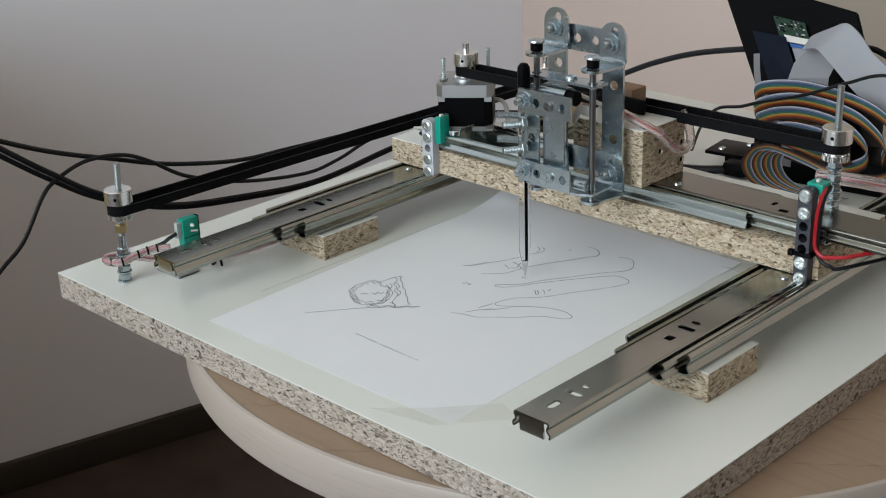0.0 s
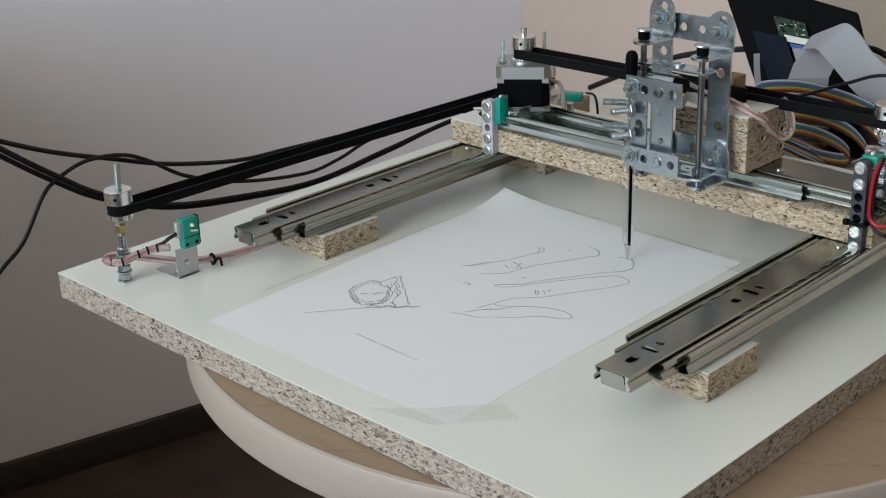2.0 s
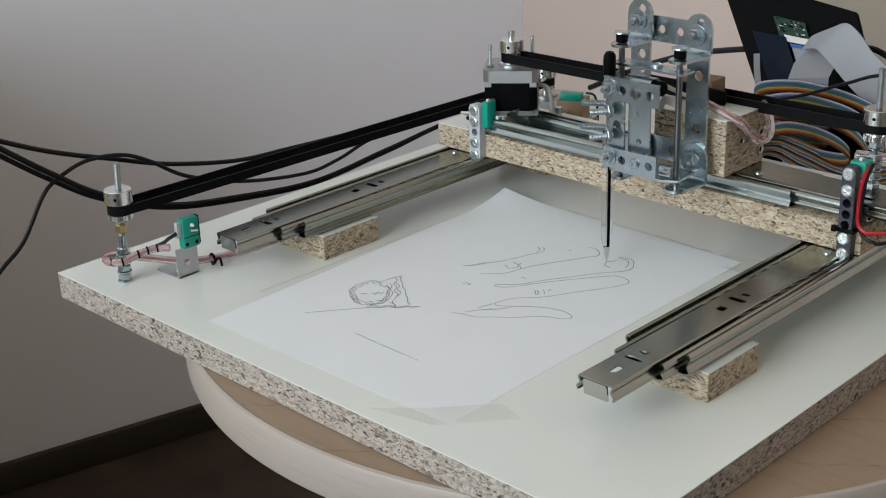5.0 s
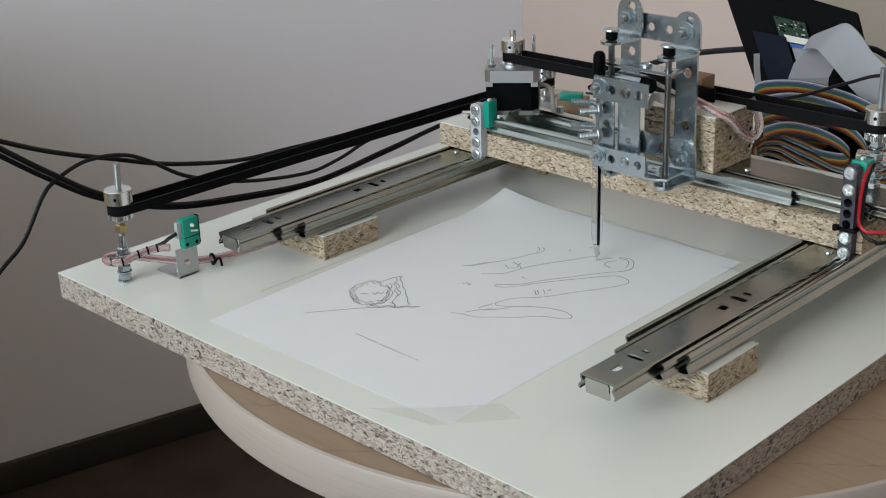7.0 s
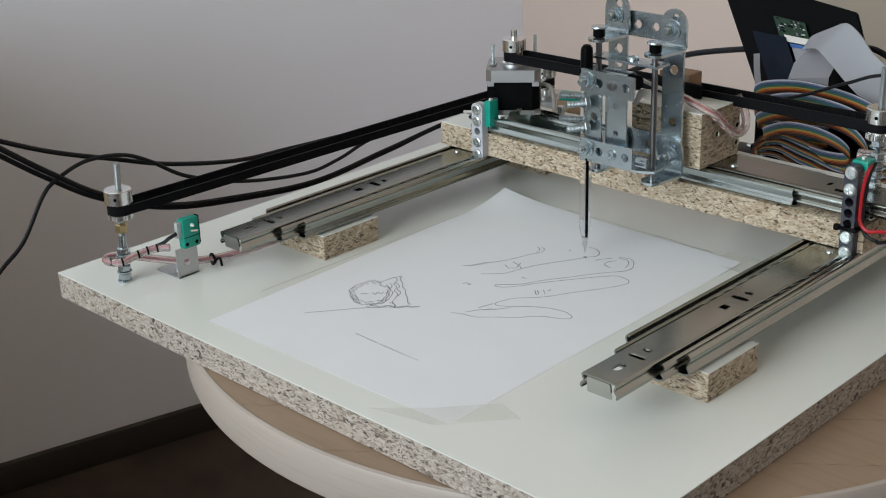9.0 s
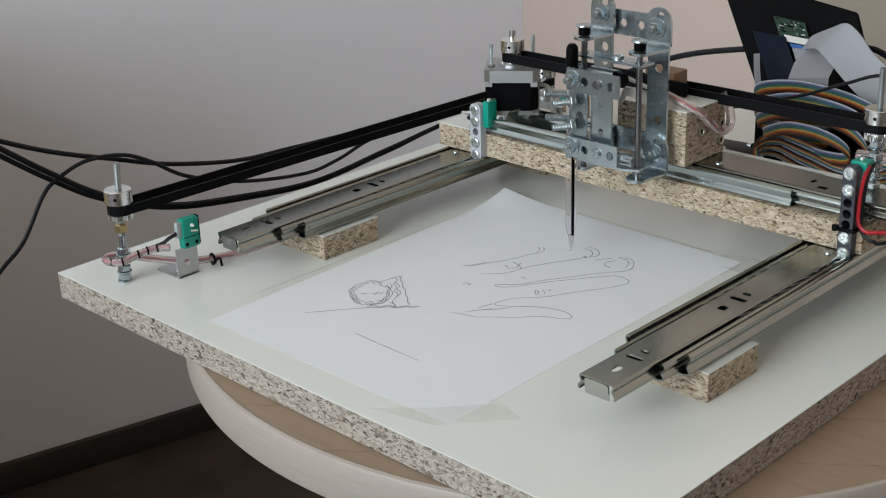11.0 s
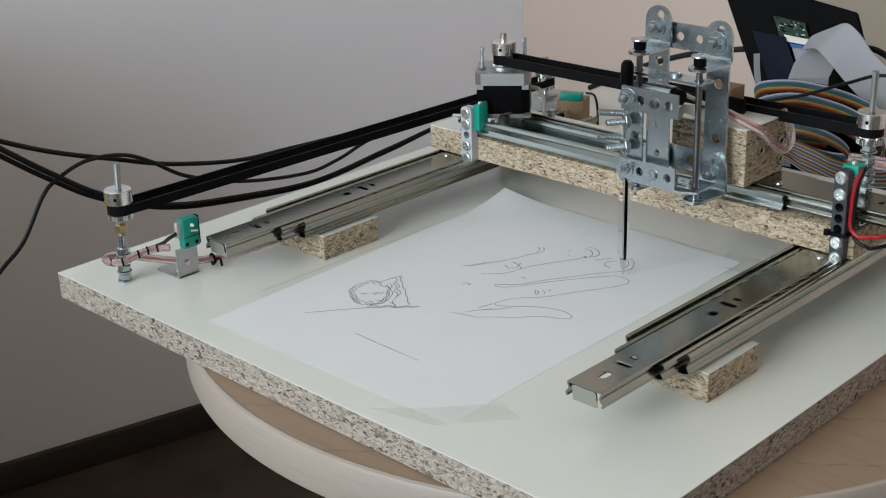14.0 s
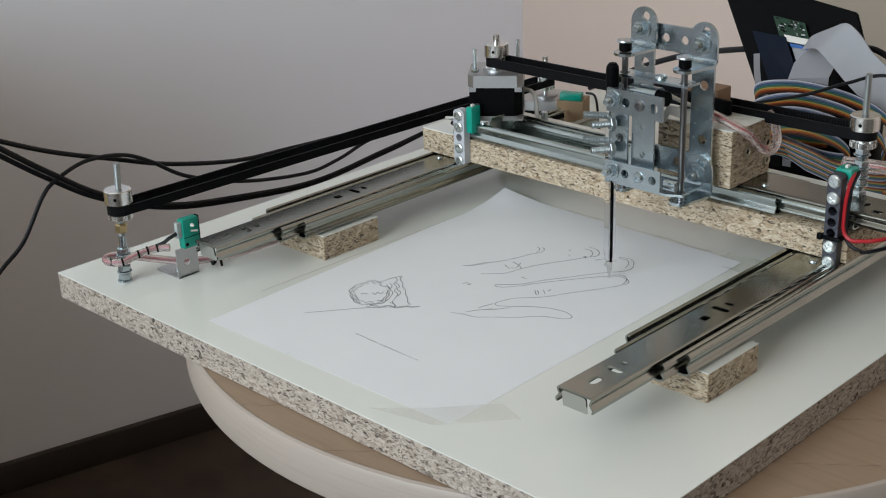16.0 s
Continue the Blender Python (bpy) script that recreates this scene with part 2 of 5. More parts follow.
def b_tube(pts, r, n=8, k=8, bm=None):
    path = smooth_path(pts, k)
    bm2 = bmesh.new()
    rings, side = [], None
    for i, q in enumerate(path):
        d = (path[min(i + 1, len(path) - 1)] - path[max(i - 1, 0)]).normalized()
        if side is None:
            side = d.cross(Vector((0, 0, 1)) if abs(d.z) < 0.9 else Vector((1, 0, 0))).normalized()
        side = (side - d * side.dot(d)).normalized()
        up = d.cross(side)
        rings.append([bm2.verts.new(q + r * (math.cos(2 * math.pi * j / n) * side + math.sin(2 * math.pi * j / n) * up)) for j in range(n)])
    for p0, p1 in zip(rings, rings[1:]):
        for j in range(n):
            bm2.faces.new((p0[j], p0[(j + 1) % n], p1[(j + 1) % n], p1[j]))
    bm2.faces.new(rings[0][::-1])
    bm2.faces.new(rings[-1])
    return join(bm, bm2)


def b_extrude(profile, axis, lo, hi, bm=None, close=True):
    """A closed outline (u, z) drawn out along 'x' (u is y) or 'y' (u is x)."""
    bm2 = bmesh.new()
    put = (lambda u, z, s: (s, u, z)) if axis == "x" else (lambda u, z, s: (u, s, z))
    r0 = [bm2.verts.new(put(u, z, lo)) for u, z in profile]
    r1 = [bm2.verts.new(put(u, z, hi)) for u, z in profile]
    n = len(profile)
    for i in range(n):
        bm2.faces.new((r0[i], r0[(i + 1) % n], r1[(i + 1) % n], r1[i]))
    for r in (r0, r1):
        bmesh.ops.triangle_fill(bm2, use_beauty=False, edges=[e for e in bm2.edges if e.verts[0] in r and e.verts[1] in r])
    return join(bm, bm2)


def thick_line(pts, t):
    """The outline of a bent sheet of thickness t along an open line of (u, z)."""
    pts = [Vector((*q, 0)) for q in pts]
    left, right = [], []
    for i, q in enumerate(pts):
        d = (pts[min(i + 1, len(pts) - 1)] - pts[max(i - 1, 0)]).normalized()
        nrm = Vector((-d.y, d.x, 0)) * t / 2
        left.append((q + nrm)[:2])
        right.append((q - nrm)[:2])
    return left + right[::-1]


def circle(cx, cy, r, n=16):
    return [(cx + r * math.cos(2 * math.pi * k / n), cy + r * math.sin(2 * math.pi * k / n)) for k in range(n)]


def slot(cx, cy, hu, hv, n=6):
    """A long hole: half length hu along u, half width hv."""
    c = hu - hv
    out = [(cx + c + hv * math.cos(a), cy + hv * math.sin(a)) for a in (math.pi * (k / n - 0.5) for k in range(n + 1))]
    return out + [(cx - c - hv * math.cos(a), cy - hv * math.sin(a)) for a in (math.pi * (k / n - 0.5) for k in range(n + 1))]


def rounded(u0, u1, v0, v1, r, n=4, which=(1, 1, 1, 1)):
    out = []
    for (cx, cy, a0), on in zip(((u1 - r, v1 - r, 0), (u0 + r, v1 - r, 90), (u0 + r, v0 + r, 180), (u1 - r, v0 + r, 270)), which):
        if on:
            out += [(cx + r * math.cos(radians(a0 + 90 * k / n)), cy + r * math.sin(radians(a0 + 90 * k / n))) for k in range(n + 1)]
        else:
            out.append((cx + r * math.copysign(1, math.cos(radians(a0 + 45))), cy + r * math.copysign(1, math.sin(radians(a0 + 45)))))
    return out


def b_plate(outline, holes, t, m, bm=None, bevel=0.0002):
    """A flat plate with holes: outline in its own (u, v), t thick, carried to its place by m."""
    bm2 = bmesh.new()
    edges = []
    for loop in (outline, *holes):
        vs = [bm2.verts.new((u, w, 0)) for u, w in loop]
        edges += [bm2.edges.new((vs[i], vs[(i + 1) % len(vs)])) for i in range(len(vs))]
    bmesh.ops.triangle_fill(bm2, use_beauty=True, edges=edges)
    got = bmesh.ops.extrude_face_region(bm2, geom=bm2.faces[:])
    for q in got["geom"]:
        if isinstance(q, bmesh.types.BMVert):
            q.co.z += t
    bm2.transform(m)
    return join(bm, bm2)


def facing_front(y):
    """Plates in the plane y, with u along x and v up; thickness towards +y."""
    return Matrix(((1, 0, 0, 0), (0, 0, 1, y), (0, 1, 0, 0), (0, 0, 0, 1)))


def bolt_head(bm, x, y, z, d=(0, -1, 0), r=0.0042, h=0.0028, stud=0.004, washer=0.006):
    """Washer, nut and stud end at a plate's face."""
    d = Vector(d)
    q = Vector((x, y, z))
    bm = b_cyl(q, q + d * 0.0009, washer, 18, 0.0002, bm)
    bm = b_nut(q + d * 0.0009, q + d * (0.0009 + h), r, bm)
    return b_thread(q + d * (0.0009 + h), q + d * (0.0009 + h + stud), r * 0.56, 0.0008, 10, bm)


def screw_head(bm, x, y, z, d=(0, -1, 0), r=0.0042):
    d = Vector(d)
    q = Vector((x, y, z))
    return b_turned([(r, 0), (r, 0.0006), (r * 0.85, 0.0017), (r * 0.5, 0.0024), (r * 0.25, 0.0026), (r * 0.22, 0.0014), (0.0001, 0.0013)], q, q + d, 18, bm)


def cross_head(x, y, z, r, turn=0.3):
    """A pan head facing the front, with a cross cut into it."""
    a, b = r * 0.52, r * 0.14
    cross = [(a, -b), (a, b), (b, b), (b, a), (-b, a), (-b, b), (-a, b), (-a, -b), (-b, -b), (-b, -a), (b, -a), (b, -b)]
    ca, sa = math.cos(turn), math.sin(turn)
    cross = [(x + u * ca - w * sa, z + u * sa + w * ca) for u, w in cross]
    bm = b_plate(circle(x, z, r * 0.74, 20), [cross], 0.0012, facing_front(y - 0.0019))
    bm = b_turned([(r, 0), (r, 0.0005), (r * 0.93, 0.0011), (r * 0.74, 0.0017), (r * 0.70, 0.0008)], (x, y, z), (x, y - 1, z), 20, bm)
    return b_cyl((x, y, z), (x, y - 0.0006, z), r * 0.9, 16, 0.0001, bm)


# ================= the room =================
# the long wall runs along L; the other wall meets it at CORNER
CORNER = Vector((-0.742, 1.354, 0))
L = Vector((0.2328, 0.9725, 0))
N = Vector((0.9725, -0.2328, 0))
ROOM = Matrix(((N.x, L.x, 0, CORNER.x), (N.y, L.y, 0, CORNER.y), (0, 0, 1, 0), (0, 0, 0, 1)))


def room_box(name, u0, u1, v0, v1, z0, z1, mat, label, bevel=0.0):
    bm = b_box(u0, u1, v0, v1, z0, z1, bevel)
    bm.transform(ROOM)
    return tagged(part(name, bm, mat, None, smooth=bevel > 0), label, kind="structure")


def room():
    fl = b_box(-3, 5, -5.4, 2, FLOOR_Z - 0.1, FLOOR_Z)
    fl.transform(ROOM)
    tagged(part("floor", fl, M_CARPET, smooth=False), "dark brown short-pile carpet floor", kind="structure")
    room_box("wall_west", -0.15, 0.0, -4.2, 0.15, FLOOR_Z, CEIL_Z, M_WALL, "off-white painted plaster wall behind the table")
    room_box("wall_north", 0.0, 4.0, 0.0, 0.15, FLOOR_Z, CEIL_Z, M_WALL2, "beige painted wall meeting the white wall in a corner")
    room_box("wall_east", 3.8, 3.95, -4.2, 0.0, FLOOR_Z, CEIL_Z, M_WALL4, "plain painted wall closing the room")
    # unseen block, added only to shade the white wall's lower left
    room_box("shade_block", 0.0, 0.70, -1.85, -1.24, FLOOR_Z, 0.09, M_SHADEBLK, "added unseen block that shades the white wall's lower left")
    room_box("door_1", 0.672, 1.5, -0.006, 0.0, FLOOR_Z, 1.3, M_DOOR, "flat olive-beige cupboard door in the wall", 0.002)
    room_box("baseboard", 0.0, 0.013, -4.0, 0.0, FLOOR_Z, FLOOR_Z + 0.05, M_BASE, "dark brown wooden baseboard along the wall", 0.003)
    room_box("trim", 0.664, 0.672, -0.010, 0.0, FLOOR_Z, CEIL_Z - 0.1, M_WALL2, "beige upright moulding on the wall", 0.004)
    bm = b_box(-0.15, 3.95, -4.3, 0.15, CEIL_Z, CEIL_Z + 0.1)
    bm.transform(ROOM)
    tagged(part("ceiling", bm, M_CEIL, smooth=False), "plain white ceiling", kind="structure")
    # the window wall behind the camera, in four pieces round the opening
    x0, x1, z0, z1 = WIN_X - WIN_W / 2, WIN_X + WIN_W / 2, WIN_Z - WIN_H / 2, WIN_Z + WIN_H / 2
    bm = b_box(-2.6, x0, WIN_Y - 0.2, WIN_Y, FLOOR_Z, CEIL_Z)
    bm = b_box(x1, 4.6, WIN_Y - 0.2, WIN_Y, FLOOR_Z, CEIL_Z, bm=bm)
    bm = b_box(x0, x1, WIN_Y - 0.2, WIN_Y, FLOOR_Z, z0, bm=bm)
    bm = b_box(x0, x1, WIN_Y - 0.2, WIN_Y, z1, CEIL_Z, bm=bm)
    tagged(part("wall_south", bm, M_WALL, smooth=False), "painted wall with a wide window opening", kind="structure")


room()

# ================= table and board =================
TC = (0.2747, 0.2783)


def round_table():
    t = empty("round_table", (*TC, FLOOR_Z))
    h = TABLE_Z - FLOOR_Z
    part("tabletop", b_turned([(0.296, 0), (0.3, 0.002), (0.3, 0.0255), (0.2985, 0.0267), (0.0001, 0.0267)], (0, 0, h - 0.028), (0, 0, h), 128), [M_BIRCH], t)
    # veneer staves across the top, with hair-fine seams
    w, seam = 0.05, 0.0003
    for k in range(-6, 6):
        v0, v1 = k * w + seam, (k + 1) * w - seam
        lo, hi = [], []
        for i in range(17):
            vv = v0 + (v1 - v0) * i / 16
            r = math.sqrt(max(0.0, 0.2985 ** 2 - vv * vv))
            lo.append((-r, vv))
            hi.append((r, vv))
        ring = [q for q in lo + hi[::-1]]
        turn = Matrix.Rotation(radians(38), 4, "Z")
        part("stave", b_plate(ring, [], 0.001, turn @ Matrix.Translation((0, 0, h - 0.0012))), M_BIRCH, t, smooth=False)
    part("edge_band", b_turned([(0.2990, 0.0), (0.3014, 0.0012), (0.3023, 0.004), (0.3023, 0.0262), (0.3012, 0.0288), (0.2994, 0.0295), (0.2985, 0.0293)], (0, 0, h - 0.0293), (0, 0, h), 128, caps=False), M_BIRCH_EDGE, t, "pale rounded edge band")
    part("pillar", b_cyl((0, 0, 0.03), (0, 0, h - 0.028), 0.04, 32, 0.001), M_BLACK, t)
    part("foot", b_turned([(0.22, 0), (0.22, 0.012), (0.2, 0.02), (0.05, 0.03), (0.04, 0.04)], (0, 0, 0), (0, 0, 1), 48), M_BLACK, t)
    tagged(t, "round pale wood table carrying the plotter board", "table")


round_table()


def base_board():
    t = empty("base_board", (0, 0, -BOARD_T))
    core = b_box(0, 0.4946, 0, 0.64, 0.0004, BOARD_T - 0.0006)
    part("core", core, M_CHIP_EDGE, t, "raw speckled chipboard edge", smooth=False)
    part("laminate", b_box(-0.0002, 0.4948, -0.0002, 0.6402, BOARD_T - 0.0006, BOARD_T), M_WHITE, t, "off-white glossy melamine face")
    tagged(t, "off-white melamine chipboard panel lying on the round table", "board")


base_board()

# ================= paper and drawing =================
INK_Z = 0.00024


def b_stroke(mm, w, z, wob=0.0, bm=None, k=5):
    """A pen line: a thin raised ribbon through points in millimetres."""
    pts = [Vector((mm[i] / 1000, mm[i + 1] / 1000, z)) for i in range(0, len(mm), 2)]
    path = smooth_path(pts, k) if len(pts) > 2 else [pts[0].lerp(pts[1], i / 6) for i in range(7)]
    bm2 = bmesh.new()
    prev = None
    for i, q in enumerate(path):
        d = (path[min(i + 1, len(path) - 1)] - path[max(i - 1, 0)]).normalized()
        s = Vector((-d.y, d.x, 0)) * w / 2 * random.uniform(0.7, 1.25)
        q = q + Vector((random.uniform(-wob, wob), random.uniform(-wob, wob), 0))
        row = [bm2.verts.new(q - s), bm2.verts.new(q + s), bm2.verts.new(q + s * 0.3 + Vector((0, 0, 0.00008)))]
        if prev:
            bm2.faces.new((prev[0], prev[2], row[2], row[0]))
            bm2.faces.new((prev[2], prev[1], row[1], row[2]))
        prev = row
    return join(bm, bm2)


HAND_LINES = [
    (211.1, 192.2, 216.5, 198, 220.2, 205.6, 227.4, 219.3, 230.7, 229.7, 233.3, 238.7, 236.6, 245.2, 235.4, 251.1, 231.2, 253.7),
    (213.4, 193.7, 216.9, 201.5, 219.6, 208.2),
    (228.1, 252.1, 232.8, 248.9, 234.4, 243.3),
    (230.4, 189.6, 237.6, 196.1, 242.7, 202.1, 246.5, 217.4, 252.1, 230.9, 262.4, 249.3, 266.6, 258.7, 271.1, 264.7, 269, 271.2, 262.8, 275.3, 257, 275.1),
    (251.9, 180.2, 251.2, 182.9, 262.4, 193.2, 269.8, 207.8, 281.3, 225.9, 292, 243, 303.4, 259, 299.1, 271.2, 292.1, 276, 284.5, 273.7),
    (251.9, 180.2, 257, 182.1, 264.2, 191, 272.3, 204.9, 284.2, 222.4, 295.9, 238.2, 302.9, 245.7, 310.5, 246.2, 315.7, 243.4, 316.1, 237.6, 310.5, 225.5, 298, 205.2),
    (298, 205.2, 288.3, 187.8, 275.6, 174.3, 271.6, 165.7, 270.8, 159.2, 276.2, 158.7, 293.9, 171.8, 304.1, 176.6, 313.7, 178.2, 321.1, 175.8, 322.3, 172.4, 318.6, 168.5),
    (318.6, 168.5, 306, 163, 295.3, 151.7, 283, 142, 275.7, 135.8, 265, 133.1, 258.7, 130.1),
    (265.1, 136.6, 269.4, 144.5, 277.7, 153.4, 282.6, 160.7),
    (267.2, 146.8, 268.6, 153.4, 269.9, 158.4),
    (271.9, 147, 273.7, 150.8, 278.8, 152.1),
]
MARKS = [
    (276.6, 192, 281.2, 187.8, 282.1, 189.4, 277.8, 193), (280.9, 195.7, 285.2, 192), (284.3, 196.5, 283.7, 200.1), (255.3, 203.2, 259.5, 203.3),
    (232.1, 212, 239.1, 209), (233.3, 219.6, 239.2, 217.9, 245.6, 214.5), (239, 211.1, 241.9, 212.7, 238.4, 221.7),
    (232.4, 169.2, 233.4, 172.2, 236.6, 170.7, 236.3, 173.3), (249.3, 261.3, 250.5, 262.3),
]
OVAL_LINES = [
    (186.6, 68.6, 197.1, 82.1, 212.4, 101.2, 236.7, 123.8), (234.9, 68.9, 254.2, 68.4), (256.9, 68.2, 281.2, 67.9), (283, 67.7, 286.1, 67.8), (288.7, 67.6, 291, 68),
    (187.7, 136.4, 188.3, 143.2, 190, 148.5, 191, 151.9),
    (191.7, 151.2, 195, 146.4, 200.7, 143.5, 205.2, 138.6, 210.3, 136.7, 215.4, 131.2, 220.8, 128.5, 225, 123.8, 229.9, 122.1),
    (188.8, 147.5, 194.2, 144.4, 196.7, 138.9, 202.3, 136.1, 205.8, 130.5, 210.9, 128.7, 214.8, 122.3, 217.6, 117.5, 224.2, 113.7),
    (193.9, 137.8, 198.5, 135.5, 201.5, 130.5, 206.3, 128.5, 210.5, 122.3, 213.2, 116.2, 213.7, 109.5),
    (194.2, 134.3, 199.8, 131.6, 203.4, 126, 208.3, 122.9, 210.4, 116.2, 211.2, 109.8, 208.6, 104.1),
    (193.8, 145.4, 196.2, 141, 202.3, 138.7, 205.3, 133.7, 210.4, 131.9, 213.6, 126.1),
    (210.1, 100.6, 212.7, 106.3, 218.4, 106.5, 220.1, 112.6, 226.4, 112.1, 228.1, 118.2, 233.4, 119.2, 236.1, 123.8),
    (210.2, 104.2, 217, 105.3, 218.4, 111.1, 224.6, 111.8, 228.9, 115.3, 229.7, 120.7), (216.8, 115.7, 222.9, 115, 224.4, 110.4),
    (191.8, 112.6, 193.2, 114.9, 195.6, 115.8), (196.6, 119, 200, 118.3, 198.5, 121.8, 202.3, 121.4, 201, 125.2), (191, 104.6, 195.5, 103.6, 194.9, 106.7, 191.3, 108.5),
]
# drawn while the clip runs: (from, to, line)
LATE = [
    (2.0, 2.6, (285.8, 272, 291.9, 273.1)), (2.6, 3.3, (291.9, 273.1, 296.4, 268.9, 299.5, 260.9)),
    (3.8, 4.3, (287.1, 267.7, 283.5, 262.1)), (4.3, 4.9, (283.5, 262.1, 284.9, 256.6, 291.5, 254.3)),
    (9.2, 9.6, (256.2, 270.7, 261.6, 271)), (9.6, 10.2, (261.6, 271, 266.4, 266.8, 268.8, 260.6)),
    (7.6, 8.4, (264.8, 257.4, 265.1, 260.3, 267.0, 257.2, 267.2, 260.8)),
    (14.4, 15.0, (303.1, 248.6, 308.4, 248.6, 313.0, 244.3, 315.0, 237.3)),
    (11.6, 12.4, (254.4, 254.5, 256.3, 253.8)),
    (5.4, 6.2, (275.1, 258.2, 277, 262.5, 281.8, 269.1)),
]
late_ink = []


def paper():
    random.seed(4)
    t = empty("drawing_paper")
    bm = bmesh.new()
    c = [Vector((0.148, 0.0205)), Vector((0.1375, 0.323)), Vector((0.355, 0.3195)), Vector((0.3586, 0.0239))]
    n = 28
    grid = []
    for i in range(n + 1):
        row = []
        for j in range(n + 1):
            a, b = i / n, j / n
            q = c[0].lerp(c[3], a).lerp(c[1].lerp(c[2], a), b)
            lift = 0.0075 * max(0, 1 - math.hypot((1 - b) * 0.297, a * 0.21) / 0.045) ** 1.6
            lift += 0.0008 * max(0, b - 0.9) * 10 * (0.5 + 0.5 * math.sin(a * 9))
            lift += 0.00025 * (0.5 + 0.5 * math.sin(a * 5 + 1)) * (1 - min(1, b * 8))
            row.append(bm.verts.new((q.x + lift * 0.3, q.y - lift * 0.9, 0.00006 + lift)))
        grid.append(row)
    for i in range(n):
        for j in range(n):
            bm.faces.new((grid[i][j], grid[i + 1][j], grid[i + 1][j + 1], grid[i][j + 1]))
    got = bmesh.ops.extrude_face_region(bm, geom=bm.faces[:])
    for q in got["geom"]:
        if isinstance(q, bmesh.types.BMVert):
            q.co.z += 0.0001
    part("sheet", bm, M_PAPER, t)
    bm = None
    for s in HAND_LINES:
        bm = b_stroke(s, 0.00042, INK_Z, 0.0001, bm)
    part("outline_drawing", bm, M_INK, t, "fine black pen outline")
    for s in MARKS:
        part("short_mark", b_stroke(s, 0.00046, INK_Z, 0.0001), M_INK, t)
    bm = None
    for s in OVAL_LINES:
        bm = b_stroke(s, 0.00042, INK_Z, 0.00015, bm, 6)
    # wavy rings of an oval ornament, broken here and there
    ex, ey = Vector((0.0085, 0.0096)), Vector((-0.0136, 0.0122))
    for rad, amp, ph, gaps in ((1.0, 0.035, 0.0, (7, 22, 41)), (0.86, 0.045, 1.0, (3, 15, 30, 47)), (1.10, 0.03, 2.0, (0, 1, 2, 3, 4, 5, 6, 7, 8, 18, 19, 20, 54, 55, 56, 57, 58, 59))):
        line = []
        for k in range(61):
            a = 2 * math.pi * k / 60
            r = rad + amp * math.sin(a * 13 + ph) + 0.03 * math.sin(a * 5)
            q = Vector((0.1955, 0.1186)) + ex * r * math.cos(a) + ey * r * math.sin(a)
            if k % 60 not in gaps:
                line += [q.x * 1000, q.y * 1000]
            if (k % 60 in gaps or k == 60) and len(line) > 2:
                bm = b_stroke(line, 0.00044, INK_Z, 0.0002, bm, 2)
            if k % 60 in gaps:
                line = []
    part("oval_ornament", bm, M_INK, t, "scribbled oval pen ornament")
    for t0, t1, s in LATE:
        ob = part("pen_line", b_stroke(s, 0.00046, INK_Z, 0.00005), M_INK, t)
        late_ink.append((ob, t0, t1))
    tagged(t, "white paper sheet with a half-finished black pen drawing", "paper")
    for pts in ([(0.312, 0.008), (0.352, 0.017), (0.384, 0.054), (0.365, 0.060), (0.338, 0.030)], [(0.335, 0.306), (0.375, 0.302), (0.372, 0.332), (0.338, 0.330)]):
        ob = part("adhesive_tape", b_plate(pts, [], 0.0001, Matrix.Translation((0, 0, 0.0004))), M_TAPE)
        tagged(ob, "yellowed clear tape holding the paper's edge", "tape", "tapes on the paper")
    # thin see-through brown line along the paper's top edge
    ob = part("paper_edge_line", b_stroke((196, 325, 214, 324.4, 236, 325.2, 262, 323.8, 290, 324.6, 312, 322.6, 328, 324.2), 0.0011, 0.00008, 0.0002), M_EDGELINE)
    tagged(ob, "thin brownish line along the paper's top edge", "glue residue")
    ob = part("pencil_line", b_stroke((136.9, 72.2, 138.5, 160, 141.1, 305.7), 0.0007, 0.00015), M_PENCIL)
    tagged(ob, "straight pencil guide line on the board", "pencil line")


paper()

# ================= drawer slides on blocks (Y axis) =================
SLIDE_TOP = 0.0318
RX, LX = 0.4238, 0.1040


def chip_block(x0, x1, y0, y1, label):
    t = empty("spacer_block", ((x0 + x1) / 2, (y0 + y1) / 2, 0))
    w, d = (x1 - x0) / 2, (y1 - y0) / 2
    part("core", b_box(-w, w, -d, d, 0.0, 0.0178, 0.0003, 1), M_CHIP, t, smooth=False)
    part("white_face", b_box(-w, w, -d, d, 0.0178, 0.0184, 0.0001, 1), M_WHITE, t, "white melamine face")
    tagged(t, label, "spacer block", "blocks under the slides")


chip_block(0.400, 0.4505, 0.135, 0.1858, "chipboard spacer block under a metal drawer slide")
chip_block(0.080, 0.1294, 0.136, 0.1888, "chipboard spacer block under a metal drawer slide")
chip_block(0.400, 0.4505, 0.40, 0.45, "chipboard spacer block under a metal drawer slide")
chip_block(0.080, 0.1310, 0.376, 0.426, "chipboard spacer block under a metal drawer slide")


def outer_profile(c, z0, z1, hw, t=0.0011):
    s = [(-hw + 0.0026, z1 - 0.0006), (-hw + 0.0012, z1), (-hw, z1 - 0.0022), (-hw + 0.0016, (z0 + z1) / 2), (-hw, z0 + 0.0022), (-hw + 0.0028, z0 + t / 2)]
    s = [(q.x, q.y) for q in smooth_path([Vector((u, z, 0)) for u, z in s], 4)]
    return thick_line([(c + u, z) for u, z in s] + [(c - u, z) for u, z in s[::-1]], t)


